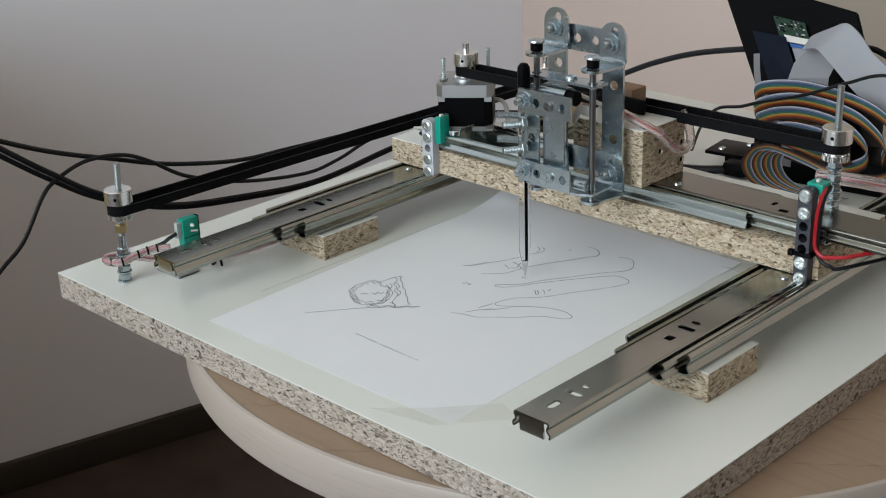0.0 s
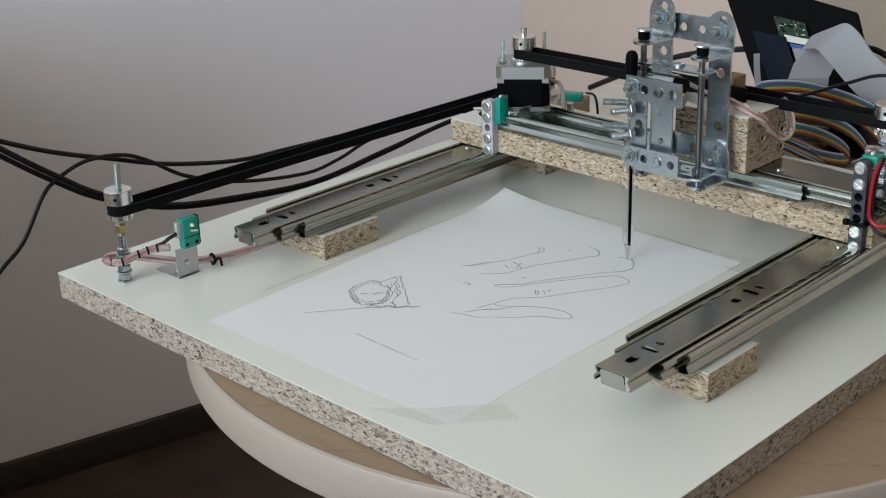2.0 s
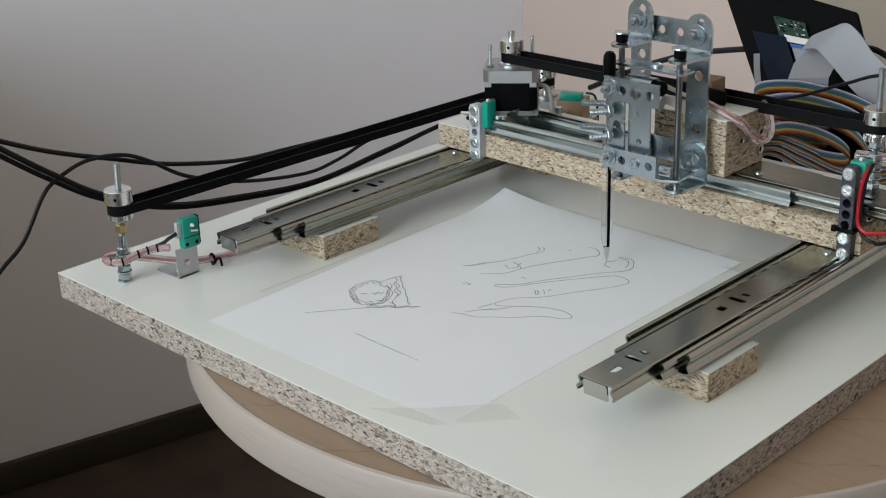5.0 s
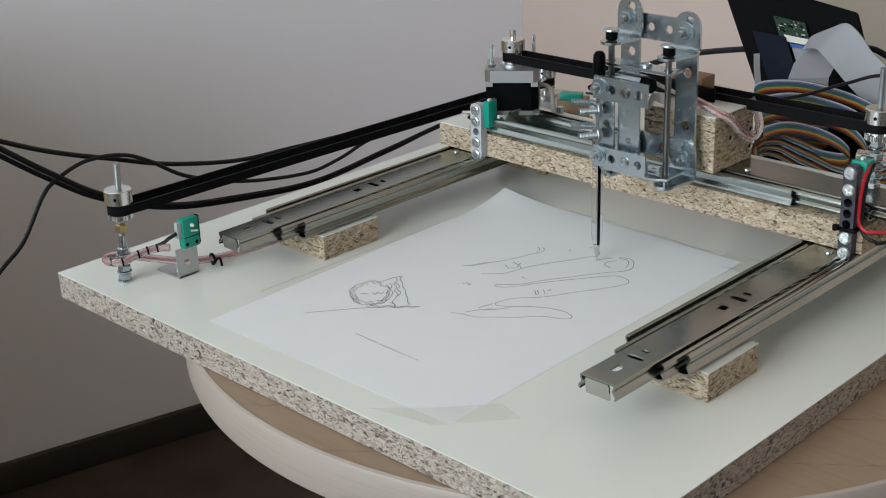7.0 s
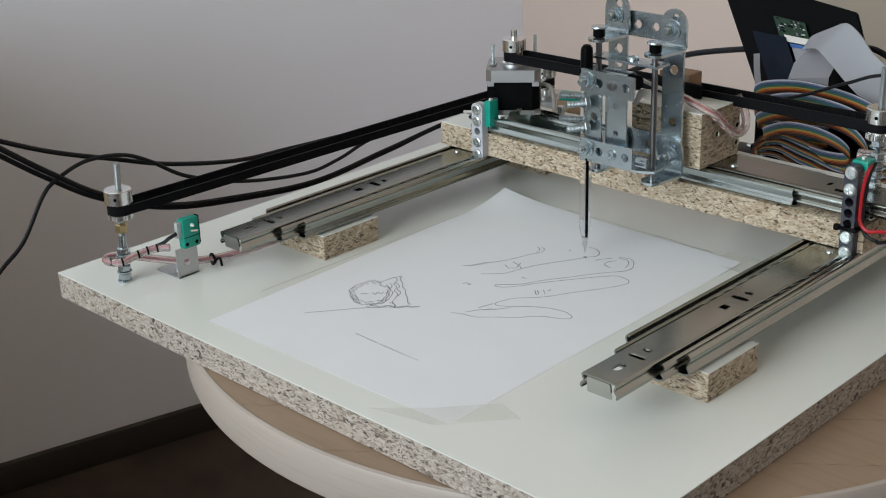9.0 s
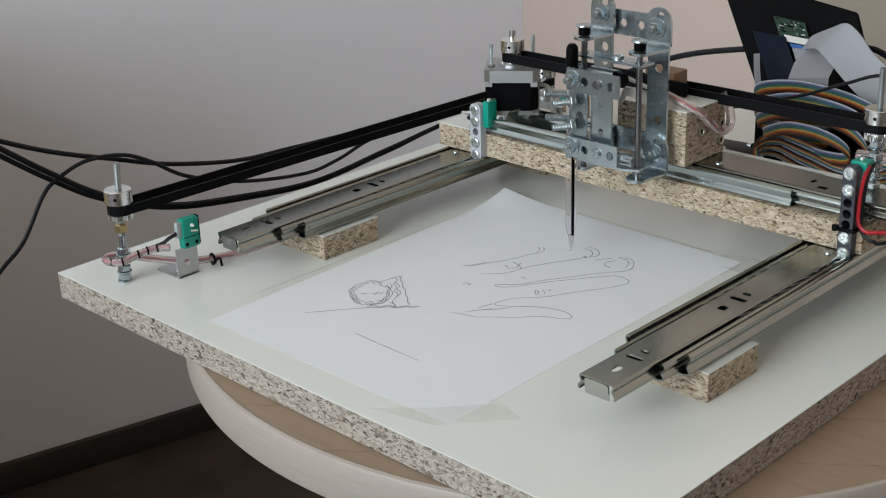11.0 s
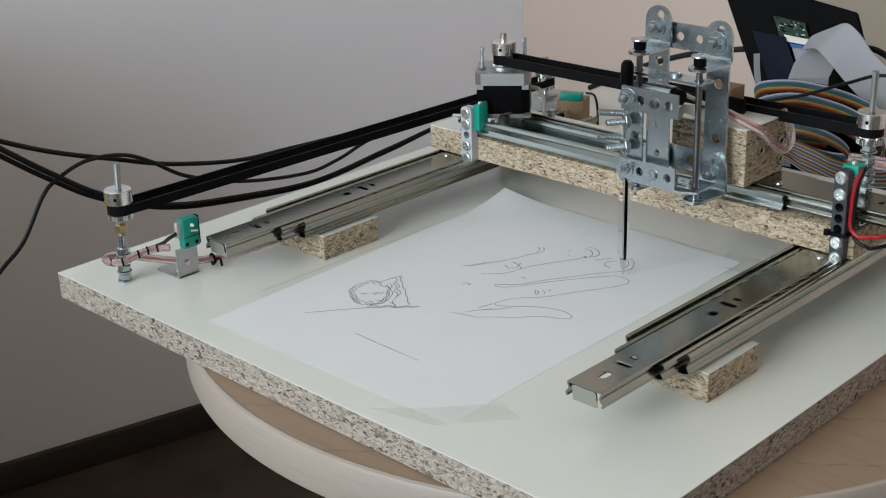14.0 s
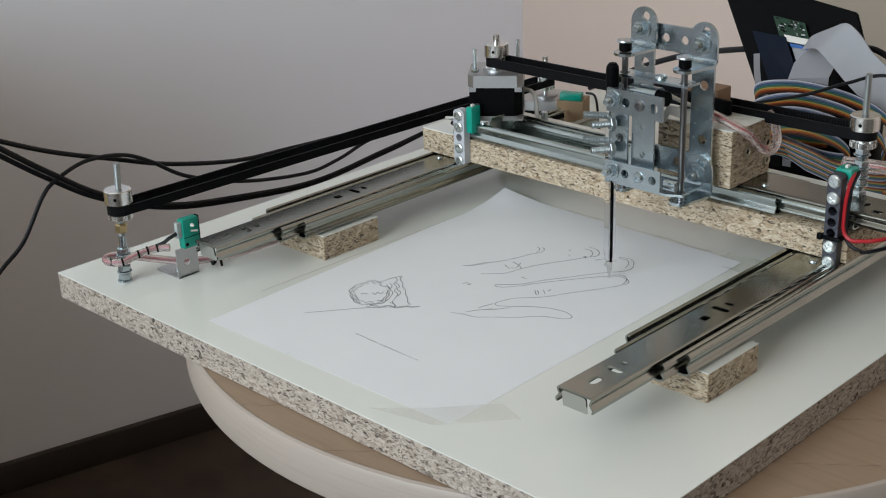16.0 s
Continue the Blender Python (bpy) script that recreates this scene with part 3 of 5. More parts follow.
def b_flat_with_slots(c, hw, lo, hi, z, slots, axis, t=0.0011):
    """The flat web of a slide, with its punched slots."""
    outline = [(lo, -hw), (hi, -hw), (hi, hw), (lo, hw)]
    m = Matrix(((0, 1, 0, c), (1, 0, 0, 0), (0, 0, 1, z), (0, 0, 0, 1))) if axis == "y" else Matrix(((1, 0, 0, 0), (0, 1, 0, c), (0, 0, 1, z), (0, 0, 0, 1)))
    return b_plate(outline, slots, t, m)


def slide_fixed(x, label):
    t = empty("drawer_slide", (0, 0, 0))
    part("outer_member", b_extrude(outer_profile(x, 0.0187, SLIDE_TOP - 0.0002, 0.0215), "y", 0.1237, 0.452), M_SLIDE, t)
    part("middle_member", b_extrude(outer_profile(x, 0.0203, SLIDE_TOP - 0.0012, 0.0165), "y", 0.107, 0.452), M_SLIDE, t)
    # ball cage strips in the gaps between inner and middle member
    for s in (-1, 1):
        c = x + s * 0.0128
        part("ball_cage", b_box(c - 0.0009, c + 0.0009, 0.185, 0.448, SLIDE_TOP - 0.0060, SLIDE_TOP - 0.0020), M_BLACK, t, "dark ball cage strip")
        bm = None
        for k in range(18):
            yy = 0.188 + k * 0.0142
            bm = b_tube([(c - 0.0011, yy, SLIDE_TOP - 0.0016), (c - 0.0002, yy + 0.0008, SLIDE_TOP - 0.0010), (c + 0.0003, yy + 0.0055, SLIDE_TOP - 0.0010), (c + 0.0010, yy + 0.0105, SLIDE_TOP - 0.0017)], 0.00028, 5, 3, bm)
        tagged(part("cage_links", bm, M_SLIDE_X, t, "row of thin bent cage links"), kind="stuff")
    tagged(t, label, "drawer slide", "slides of the board")


slide_fixed(RX, "galvanised steel drawer slide fixed on chipboard blocks")
slide_fixed(LX, "galvanised steel drawer slide fixed on chipboard blocks")

# ================= gantry: moves along y =================
BF = 0.2576          # the beam's front at the start
BZ0, BZ1 = SLIDE_TOP + 0.0006, 0.0512
gantry = empty("plotter_gantry")


def across(c, hv, hu, n=6):
    """A long hole across the slide at the distance c."""
    return [(c + b, a) for a, b in slot(0, 0, hu, hv, n)]


def slide_inner(x, lo):
    hi, hw, t = lo + 0.365, 0.0112, 0.0011
    sl = []
    for k in (0.0, 0.1015):
        first = slot(lo + 0.0175, 0.0, 0.0048, 0.0026) if k == 0 else rounded(lo + 0.0145 + k, lo + 0.0205 + k, -0.0025, 0.0025, 0.0006, 2)
        sl += [first, across(lo + 0.0338 + k, 0.0021, 0.0056), across(lo + 0.0432 + k, 0.0017, 0.0028)]
    bm = b_flat_with_slots(x, hw - 0.0012, lo, hi, SLIDE_TOP - t, sl, "y", t)
    for s in (-1, 1):
        prof = [(s * (hw - 0.0013), SLIDE_TOP - t / 2), (s * (hw - 0.0003), SLIDE_TOP - t * 0.6), (s * hw, SLIDE_TOP - 0.0018), (s * (hw - 0.0010), SLIDE_TOP - 0.0045), (s * (hw + 0.0010), SLIDE_TOP - 0.0072), (s * (hw + 0.0004), SLIDE_TOP - 0.0092)]
        prof = [(q.x, q.y) for q in smooth_path([Vector((u, z, 0)) for u, z in prof], 4)]
        bm = b_extrude(thick_line([(x + u, z) for u, z in prof], t), "y", lo, hi, bm)
    ob = part("slide_inner_member", bm, M_SLIDE, gantry, "galvanised inner slide member with punched slots")
    tab = b_plate(rounded(x - hw + 0.0030, x + hw - 0.0036, SLIDE_TOP - 0.0108, SLIDE_TOP - t - 0.0002, 0.0016, 4, (1, 1, 0, 0)), [], 0.0012, facing_front(lo - 0.0003))
    for vv in tab.verts:
        vv.co.y += (SLIDE_TOP - vv.co.z) * 0.10
    part("end_tab", tab, M_TAB, ob, "bright bent end tab")
    return ob


slide_inner(RX, 0.0165)
slide_inner(LX, 0.0205)

SLX0, SLX1 = 0.108, 0.3935
SY = 0.2797          # middle of the slide along the beam
SZ = BZ1 - 0.0005


def beam():
    t = new("beam", mesh_of(b_box(0.0748, 0.4459, BF, BF + 0.082, BZ0, BZ1 - 0.0006, 0.0003, 1), M_CHIP))
    t.parent = gantry
    tagged(t, "raw chipboard crossbeam")
    part("beam_laminate", b_box(0.0748, 0.1075, BF, BF + 0.082, BZ1 - 0.0006, BZ1, 0.0001, 1), M_WHITE, t, "white melamine top face")
    part("beam_laminate", b_box(0.1075, 0.4459, SY + 0.0225, BF + 0.082, BZ1 - 0.0006, BZ1, 0.0001, 1), M_WHITE, t, "white melamine top face")
    for x, y in ((0.0985, BF - 0.006), (RX + 0.004, BF - 0.008)):
        part("screw", b_turned([(0.0028, 0), (0.0025, 0.0009), (0.001, 0.0014)], (x, y, SLIDE_TOP), (x, y, SLIDE_TOP + 1), 14), M_ZINC, t)


beam()


def beam_slide():
    part("beam_slide_outer", b_extrude(outer_profile(SY, SZ + 0.0005, SZ + 0.0128, 0.0215), "x", SLX0, SLX1), M_SLIDE_X, gantry, "galvanised slide channel along the beam")
    part("beam_slide_middle", b_extrude(outer_profile(SY, SZ + 0.0022, SZ + 0.0118, 0.0170), "x", 0.137, 0.4459), M_SLIDE_X, gantry, "galvanised middle slide channel")
    tab = b_box(0.1362, 0.1374, SY - 0.013, SY + 0.014, SZ + 0.003, SZ + 0.0185, 0.0003, 1)
    for q in tab.verts:
        q.co.x += (q.co.z - SZ) * 0.25
    part("stop_tab", tab, M_TAB, gantry, "bent bright stop tab")


beam_slide()


def perforated_bracket(x0, x1, z0, z1, mat, label, bolts, holes):
    y = BF - 0.0065
    w = (x1 - x0) / 2
    xc = (x0 + x1) / 2
    hs = [circle(xc, z, 0.0030, 12) for z in holes]
    ob = part("limit_bracket", b_plate(rounded(x0, x1, z0, z1, w * 0.75, 5), hs, 0.0065, facing_front(y)), mat, gantry, label)
    part("bracket_back", b_box(x0 + 0.001, x1 - 0.001, y + 0.006, y + 0.0064, z0 + 0.002, z1 - 0.002), M_BLACK, ob)
    for z in bolts:
        part("bolt", cross_head(xc, y, z, 0.0043, z * 97.0), M_BRIGHT, ob, "bright cross-slot pan-head bolt")
    return ob


perforated_bracket(0.1152, 0.1262, 0.0305, 0.0755, M_GREYBR, "light grey perforated bracket", (0.0345, 0.0445, 0.0615, 0.0705), (0.053,))
perforated_bracket(0.4326, 0.4420, 0.0285, 0.0915, M_DARKBR, "dark perforated plastic bracket", (0.0335, 0.0440, 0.0758, 0.0868), (0.0530, 0.0600, 0.0674))


def micro_switch(name, x0, x1, y0, y1, z0, z1, parent, pin=None):
    ob = part(name, b_box(x0, x1, y0, y1, z0, z1, 0.0007), M_TEAL, parent, "teal micro switch")
    part("button", b_box((x0 + x1) / 2 - 0.001, (x0 + x1) / 2 + 0.001, y0 + 0.003, y0 + 0.006, z1, z1 + 0.0018, 0.0003), M_WIREW, ob)
    part("lever", b_box(x0 + 0.001, x1 - 0.001, y1, y1 + 0.0005, z0 + 0.001, z1 + 0.001), M_ROD, ob)
    return ob


micro_switch("limit_switch", 0.1264, 0.1322, BF - 0.004, BF + 0.006, 0.0575, 0.0778, gantry)
micro_switch("limit_switch", 0.4335, 0.4440, BF + 0.001, BF + 0.011, 0.0865, 0.0930, gantry)


def gantry_wires():
    part("wire", b_tube([(0.1185, BF - 0.002, 0.0675), (0.109, BF - 0.006, 0.0665), (0.1035, BF + 0.0, 0.0640), (0.108, BF + 0.012, 0.058)], 0.0012, 8), M_WIREG, gantry, "white wire loop")
    part("wire", b_tube([(0.1185, BF - 0.001, 0.0655), (0.111, BF - 0.004, 0.0625), (0.108, BF + 0.004, 0.0575)], 0.001, 8), M_CABLE, gantry)
    part("wire", b_tube([(0.4435, BF + 0.006, 0.090), (0.4452, BF - 0.002, 0.0855), (0.4440, BF - 0.003, 0.0745), (0.4436, BF - 0.003, 0.064), (0.4438, BF - 0.003, 0.057), (0.4455, BF - 0.003, 0.0525), (0.4500, BF - 0.003, 0.0500), (0.4569, BF - 0.003, 0.0515), (0.466, BF - 0.002, 0.054), (0.486, BF + 0.03, 0.056), (0.505, BF + 0.06, 0.06)], 0.0013, 8), M_RED, gantry, "red wire loop")
    part("wire", b_tube([(0.4445, BF + 0.010, 0.090), (0.4464, BF - 0.001, 0.0844), (0.4458, BF - 0.002, 0.075), (0.4452, BF - 0.002, 0.0648), (0.4452, BF - 0.002, 0.0523), (0.4481, BF - 0.002, 0.0466), (0.4548, BF - 0.002, 0.0445), (0.4640, BF - 0.001, 0.0462), (0.495, BF + 0.05, 0.052)], 0.0012, 8), M_CABLE, gantry)
    part("wire_tubing", b_tube([(0.40, BF + 0.075, 0.070), (0.43, BF + 0.078, 0.0715), (0.46, BF + 0.076, 0.073), (0.50, BF + 0.074, 0.074), (0.56, BF + 0.07, 0.072)], 0.0045, 12), M_PINK, gantry, "wires in pinkish clear tubing")
    for k in range(3):
        part("wire", b_tube([(0.40, BF + 0.073 + 0.002 * k, 0.070), (0.43, BF + 0.077 + 0.001 * k, 0.0715), (0.50, BF + 0.073 + 0.001 * k, 0.074), (0.56, BF + 0.069, 0.072)], 0.0008, 6), (M_RED, M_WIREW, M_CABLE)[k], gantry)


gantry_wires()
part("cable_tie", b_box(0.4304, 0.4440, BF - 0.0076, BF - 0.0002, 0.0482, 0.0508, 0.0005), M_BLACK, gantry, "black cable tie round the bracket")
part("tie_head", b_box(0.4288, 0.4322, BF - 0.0086, BF - 0.0050, 0.0476, 0.0514, 0.0006), M_BLACK, gantry)
part("wire", b_tube([(0.140, 0.303, 0.0835), (0.1465, 0.3075, 0.0815), (0.1490, 0.3095, 0.074), (0.1490, 0.3105, 0.063), (0.1515, 0.312, 0.0535)], 0.0017, 8), M_WIREG, gantry, "thick dull white motor wire")

MOT = Vector((0.1235, 0.2925, 0))
MA = 38.0


def stepper(parent, at, z0, height, angle, shaft_top):
    """A square stepper motor: dark laminated body between two cast ends, with round shoulder and shaft."""
    m = Matrix.Translation((at.x, at.y, z0)) @ Matrix.Rotation(radians(angle), 4, "Z")
    hw, c = 0.02115, 0.0045

    def eight(h, ch):
        return [(h - ch, -h), (h, -h + ch), (h, h - ch), (h - ch, h), (-h + ch, h), (-h, h - ch), (-h, -h + ch), (-h + ch, -h)]
    ob = part("stepper_motor", b_plate(eight(hw - 0.0006, 0.006), [], height * 0.72 - 0.002, m @ Matrix.Translation((0, 0, 0.002))), M_BLACK, parent, "square stepper motor with a black body", smooth=False)
    part("end_bell", b_plate(eight(hw, c), [], 0.002, m), M_CAST, ob, smooth=False)
    bm = b_plate(eight(hw, c), [], height * 0.28, m @ Matrix.Translation((0, 0, height * 0.72)))
    part("front_cap", bm, M_CAST, ob, "cast aluminium end cap", smooth=False)
    for sx in (-1, 1):
        for sy in (-1, 1):
            bb = b_box(sx * 0.0166 - 0.0036, sx * 0.0166 + 0.0036, sy * 0.0166 - 0.0036, sy * 0.0166 + 0.0036, height * 0.62, height * 0.725, 0.0)
            bb.transform(m)
            part("cap_lug", bb, M_CAST, ob, smooth=False)
    base = m @ Vector((0, 0, height))
    part("shoulder", b_turned([(0.011, 0), (0.011, 0.0016), (0.0104, 0.002), (0.004, 0.002)], base, base + Vector((0, 0, 1)), 28), M_CAST, ob)
    part("shaft", b_cyl(base, (base.x, base.y, shaft_top), 0.0025, 16), M_ALU, ob)
    return ob, m


def belt_pulley(parent, x, y, zb):
    """A toothed pulley with its collar above: the belt runs at zb to zb + 0.007."""
    c = (x, y, zb)
    ob = part("belt_pulley", b_turned([(0.0090, 0.0068), (0.0094, 0.0072), (0.0094, 0.0160), (0.0089, 0.0166), (0.0028, 0.0166)], c, (x, y, zb + 1), 36), M_ALU, parent, "turned aluminium timing pulley")
    bm = bmesh.new()
    n, rings = 20, []
    for h, ro in ((-0.0045, 0.0080), (-0.0042, 0.0084), (-0.0008, 0.0084), (-0.0006, 0.0068), (0.0068, 0.0068)):
        ring = []
        for k in range(n * 4):
            r = ro - (0.0008 if k % 4 in (1, 2) else 0.0)
            a = 2 * math.pi * k / (n * 4)
            ring.append(bm.verts.new((x + r * math.cos(a), y + r * math.sin(a), zb + h)))
        rings.append(ring)
    for p0, p1 in zip(rings, rings[1:]):
        for k in range(n * 4):
            bm.faces.new((p0[k], p0[(k + 1) % (n * 4)], p1[(k + 1) % (n * 4)], p1[k]))
    bm.faces.new(rings[0][::-1])
    bm.faces.new(rings[-1])
    part("toothed_ring", bm, M_ALU, ob, smooth=False)
    d = Vector((EYE.x - x, EYE.y - y, 0)).normalized()
    d = Matrix.Rotation(radians(-18), 3, "Z") @ d
    q = Vector((x, y, zb + 0.0115)) + d * 0.0090
    part("grub_screw", b_cyl(q, q + d * 0.0007, 0.0012, 12), M_BLACK, ob, "black grub screw")
    return ob


def b_belt(a, b, r, z0, z1, t=0.0014):
    """A closed belt round two pulleys of radius r."""
    a, b = Vector((*a, 0)), Vector((*b, 0))
    d = (b - a).normalized()
    s = Vector((-d.y, d.x, 0))
    line = []
    n = 14
    for k in range(n + 1):
        ang = math.pi / 2 + math.pi * k / n
        line.append(a + r * (math.cos(ang) * d + math.sin(ang) * s))
    steps = 60
    line += [(a - s * r).lerp(b - s * r, k / steps) for k in range(1, steps)]
    for k in range(n + 1):
        ang = -math.pi / 2 + math.pi * k / n
        line.append(b + r * (math.cos(ang) * d + math.sin(ang) * s))
    line += [(b + s * r).lerp(a + s * r, k / steps) for k in range(1, steps)]
    bm = bmesh.new()
    rows = []
    m = len(line)
    for i, q in enumerate(line):
        dd = (line[(i + 1) % m] - line[i - 1]).normalized()
        out = Vector((dd.y, -dd.x, 0))
        o = q + out * t
        rows.append([bm.verts.new((q.x, q.y, z0)), bm.verts.new((q.x, q.y, z1)), bm.verts.new((o.x, o.y, z1)), bm.verts.new((o.x, o.y, z0))])
    for i in range(m):
        r0, r1 = rows[i], rows[(i + 1) % m]
        for j in range(4):
            bm.faces.new((r0[j], r0[(j + 1) % 4], r1[(j + 1) % 4], r1[j]))
    return bm


def b_belt_teeth(a, b, r, z0, z1, pitch=0.0020):
    """The teeth inside both straight strands of a belt."""
    a, b = Vector((*a, 0)), Vector((*b, 0))
    d = (b - a).normalized()
    s = Vector((-d.y, d.x, 0))
    bm = bmesh.new()
    for side in (-1, 1):
        for k in range(int((b - a).length / pitch)):
            q = a + d * (k + 0.5) * pitch + s * side * r
            ring = [q - d * 0.0006, q + d * 0.0006, q + d * 0.0004 - s * side * 0.0003, q - d * 0.0004 - s * side * 0.0003]
            lo = [bm.verts.new((p.x, p.y, z0 + 0.0002)) for p in ring]
            hi = [bm.verts.new((p.x, p.y, z1 - 0.0002)) for p in ring]
            bm.faces.new(lo)
            bm.faces.new(hi)
            for i in range(4):
                bm.faces.new((lo[i], lo[(i + 1) % 4], hi[(i + 1) % 4], hi[i]))
    return bm


MZ0 = 0.0650
stepper(gantry, MOT, MZ0, 0.0340, MA, 0.1262)
for du, dv in ((-0.0155, -0.0155), (0.0155, 0.0155)):
    q = MOT + Matrix.Rotation(radians(MA), 3, "Z") @ Vector((du, dv, 0))
    part("threaded_stud", b_thread((q.x, q.y, MZ0 + 0.035), (q.x, q.y, MZ0 + 0.0535), 0.0016, 0.0007), M_ZINC, gantry, "zinc threaded stud")
    part("stud_nut", b_nut((q.x, q.y, MZ0 + 0.0355), (q.x, q.y, MZ0 + 0.038), 0.0032), M_ZINC, gantry)
# small plate and posts that carry the motor
bp = b_box(-0.0212, 0.0212, -0.0212, 0.0212, MZ0 - 0.0016, MZ0 - 0.0001, 0.0003, 1)
bp.transform(Matrix.Translation(MOT) @ Matrix.Rotation(radians(MA), 4, "Z"))
part("motor_plate", bp, M_CAST, gantry, "bare metal motor plate")
for x, y in ((0.0965, 0.306), (0.150, 0.318), (0.118, 0.3195)):
    part("spacer_post", b_cyl((x, y, BZ1), (x, y, MZ0 - 0.0016), 0.003, 14), M_ZINC, gantry)
BELT_Z = 0.1028
belt_pulley(gantry, MOT.x, MOT.y, BELT_Z)
PUL = Vector((0.4305, 0.2970, 0))
belt_pulley(gantry, PUL.x, PUL.y, BELT_Z - 0.002)
tb = part("timing_belt", b_belt(MOT[:2], PUL[:2], 0.0068, BELT_Z - 0.0008, BELT_Z + 0.0064), M_RUBBER, gantry, "black rubber timing belt")
tagged(part("belt_teeth", b_belt_teeth(MOT[:2], PUL[:2], 0.0068, BELT_Z - 0.0008, BELT_Z + 0.0064), M_RUBBER, tb, smooth=False), kind="stuff")
part("pulley_rod", b_thread((PUL.x, PUL.y, BZ1), (PUL.x, PUL.y, 0.1435), 0.0022, 0.0006, depth=0.0002), M_RODZ, gantry, "upright threaded rod")
for z in (0.0545, 0.0630, 0.0715, 0.0770, 0.0830, 0.0915):
    part("rod_nut", b_nut((PUL.x, PUL.y, z), (PUL.x, PUL.y, z + 0.0046), 0.0048), M_ZINC, gantry, "zinc hexagon nut")
    part("rod_washer", b_cyl((PUL.x, PUL.y, z - 0.0009), (PUL.x, PUL.y, z), 0.0054, 20, 0.0002), M_ZINC, gantry)
tagged(gantry, "sliding chipboard gantry with stepper motor, pulley and belt", "plotter gantry")

# ================= pen carriage: moves along x on the gantry =================
carriage = empty("pen_carriage")
PY = 0.2400
CB0, CB1 = 0.0660, 0.1045


def carriage_parts():
    # the slide's inner member and the block on it
    lo, hi, hw = 0.215, 0.560, 0.0155
    sl = []
    for x in (0.3836, 0.4846):
        sl += [across(x + 0.017, 0.0016, 0.0030), [(x + 0.028 + a, b - 0.008) for a, b in ((-0.0032, -0.0022), (0.0032, -0.0022), (0.0032, 0.0022), (-0.0032, 0.0022))]]
    bm = b_flat_with_slots(SY, hw - 0.001, lo, hi, CB0 - 0.0016, sl, "x", 0.0011)
    for s in (-1, 1):
        z1 = CB0 - 0.0005
        prof = [(s * (hw - 0.0013), z1 - 0.0006), (s * (hw - 0.0003), z1 - 0.0008), (s * hw, z1 - 0.0018), (s * (hw - 0.0014), z1 - 0.0045), (s * (hw + 0.0004), z1 - 0.0072), (s * (hw - 0.0006), z1 - 0.009)]
        prof = [(q.x, q.y) for q in smooth_path([Vector((u, z, 0)) for u, z in prof], 4)]
        bm = b_extrude(thick_line([(SY + u, z) for u, z in prof], 0.0011), "x", lo, hi, bm)
    # darkened copy of the slide steel stands in for dark reflections
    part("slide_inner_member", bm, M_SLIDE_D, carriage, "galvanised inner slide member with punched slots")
    part("slide_screw", b_turned([(0.0030, 0), (0.0026, 0.0009), (0.001, 0.0013)], (0.3321, 0.2720, CB0 - 0.0005), (0.3321, 0.2720, 1), 14), M_ZINC, carriage)
    bl = part("chip_block", b_box(0.262, 0.3194, 0.2496, 0.297, CB0 - 0.0004, CB1 - 0.0006, 0.0004, 1), M_CHIP, carriage, "raw chipboard carriage block", smooth=False)
    part("white_face", b_box(0.262, 0.3194, 0.2496, 0.297, CB1 - 0.0006, CB1, 0.0001, 1), M_WHITE, bl, "white melamine top face")
    for y, z in ((0.2679, 0.0868), (0.2925, 0.0873), (0.2925, 0.0750)):
        part("eyelet", b_turned([(0.0036, 0), (0.0038, 0.0006), (0.0031, 0.0013), (0.0022, 0.0012), (0.0018, 0.0004)], (0.3194, y, z), (1, y, z), 18), M_EYE, bl, "dull steel eyelet")
        part("eyelet_hole", b_cyl((0.3194, y, z), (0.3199, y, z), 0.0019, 12, 0.0001), M_BLACK, bl)
    # belt clamp of wood and black plastic
    cl = part("belt_clamp", b_box(0.2620, 0.2870, 0.281, 0.297, CB1, CB1 + 0.0150, 0.0006), M_WOOD, carriage, "brown wooden belt clamp")
    part("clamp_grip", b_box(0.2720, 0.2990, 0.2775, 0.2808, CB1 + 0.0004, CB1 + 0.0105, 0.0010), M_RUBBER, cl, "black belt grip")
    part("clamp_knob", b_cyl((0.264, 0.278, CB1 + 0.006), (0.272, 0.278, CB1 + 0.006), 0.0058, 16, 0.0006), M_BLACK, cl)
    loop = [(0.296, 0.2560, CB1 + 0.0075), (0.308, 0.2535, CB1 + 0.0060), (0.3200, 0.2560, CB1 + 0.0010), (0.3240, 0.2610, 0.1015), (0.3242, 0.2697, 0.0942), (0.3242, 0.2779, 0.0877), (0.3244, 0.2854, 0.0838), (0.3248, 0.2925, 0.0842), (0.3250, 0.2958, 0.0890), (0.3235, 0.2950, 0.0985), (0.318, 0.294, CB1 + 0.0035)]
    part("tubing", b_tube(loop, 0.0031, 10, 8), M_PINK, carriage, "loop of pinkish clear tubing")
    part("tube_wire", b_tube([(x - 0.0006, y, z + 0.0008) for x, y, z in loop[:7]], 0.0007, 6, 8), M_RED, carriage)
    part("tube_wire", b_tube([(x + 0.0004, y, z - 0.0008) for x, y, z in loop[:9]], 0.0007, 6, 8), M_WIREW, carriage)
    for k in (3, 4, 5):
        q, w = Vector(loop[k]), Vector(loop[k + 1]) - Vector(loop[k])
        part("band", b_turned([(0.0031, 0), (0.0034, 0.0002), (0.0034, 0.0007), (0.0031, 0.0009)], q, q + w, 12), M_PINK, carriage)
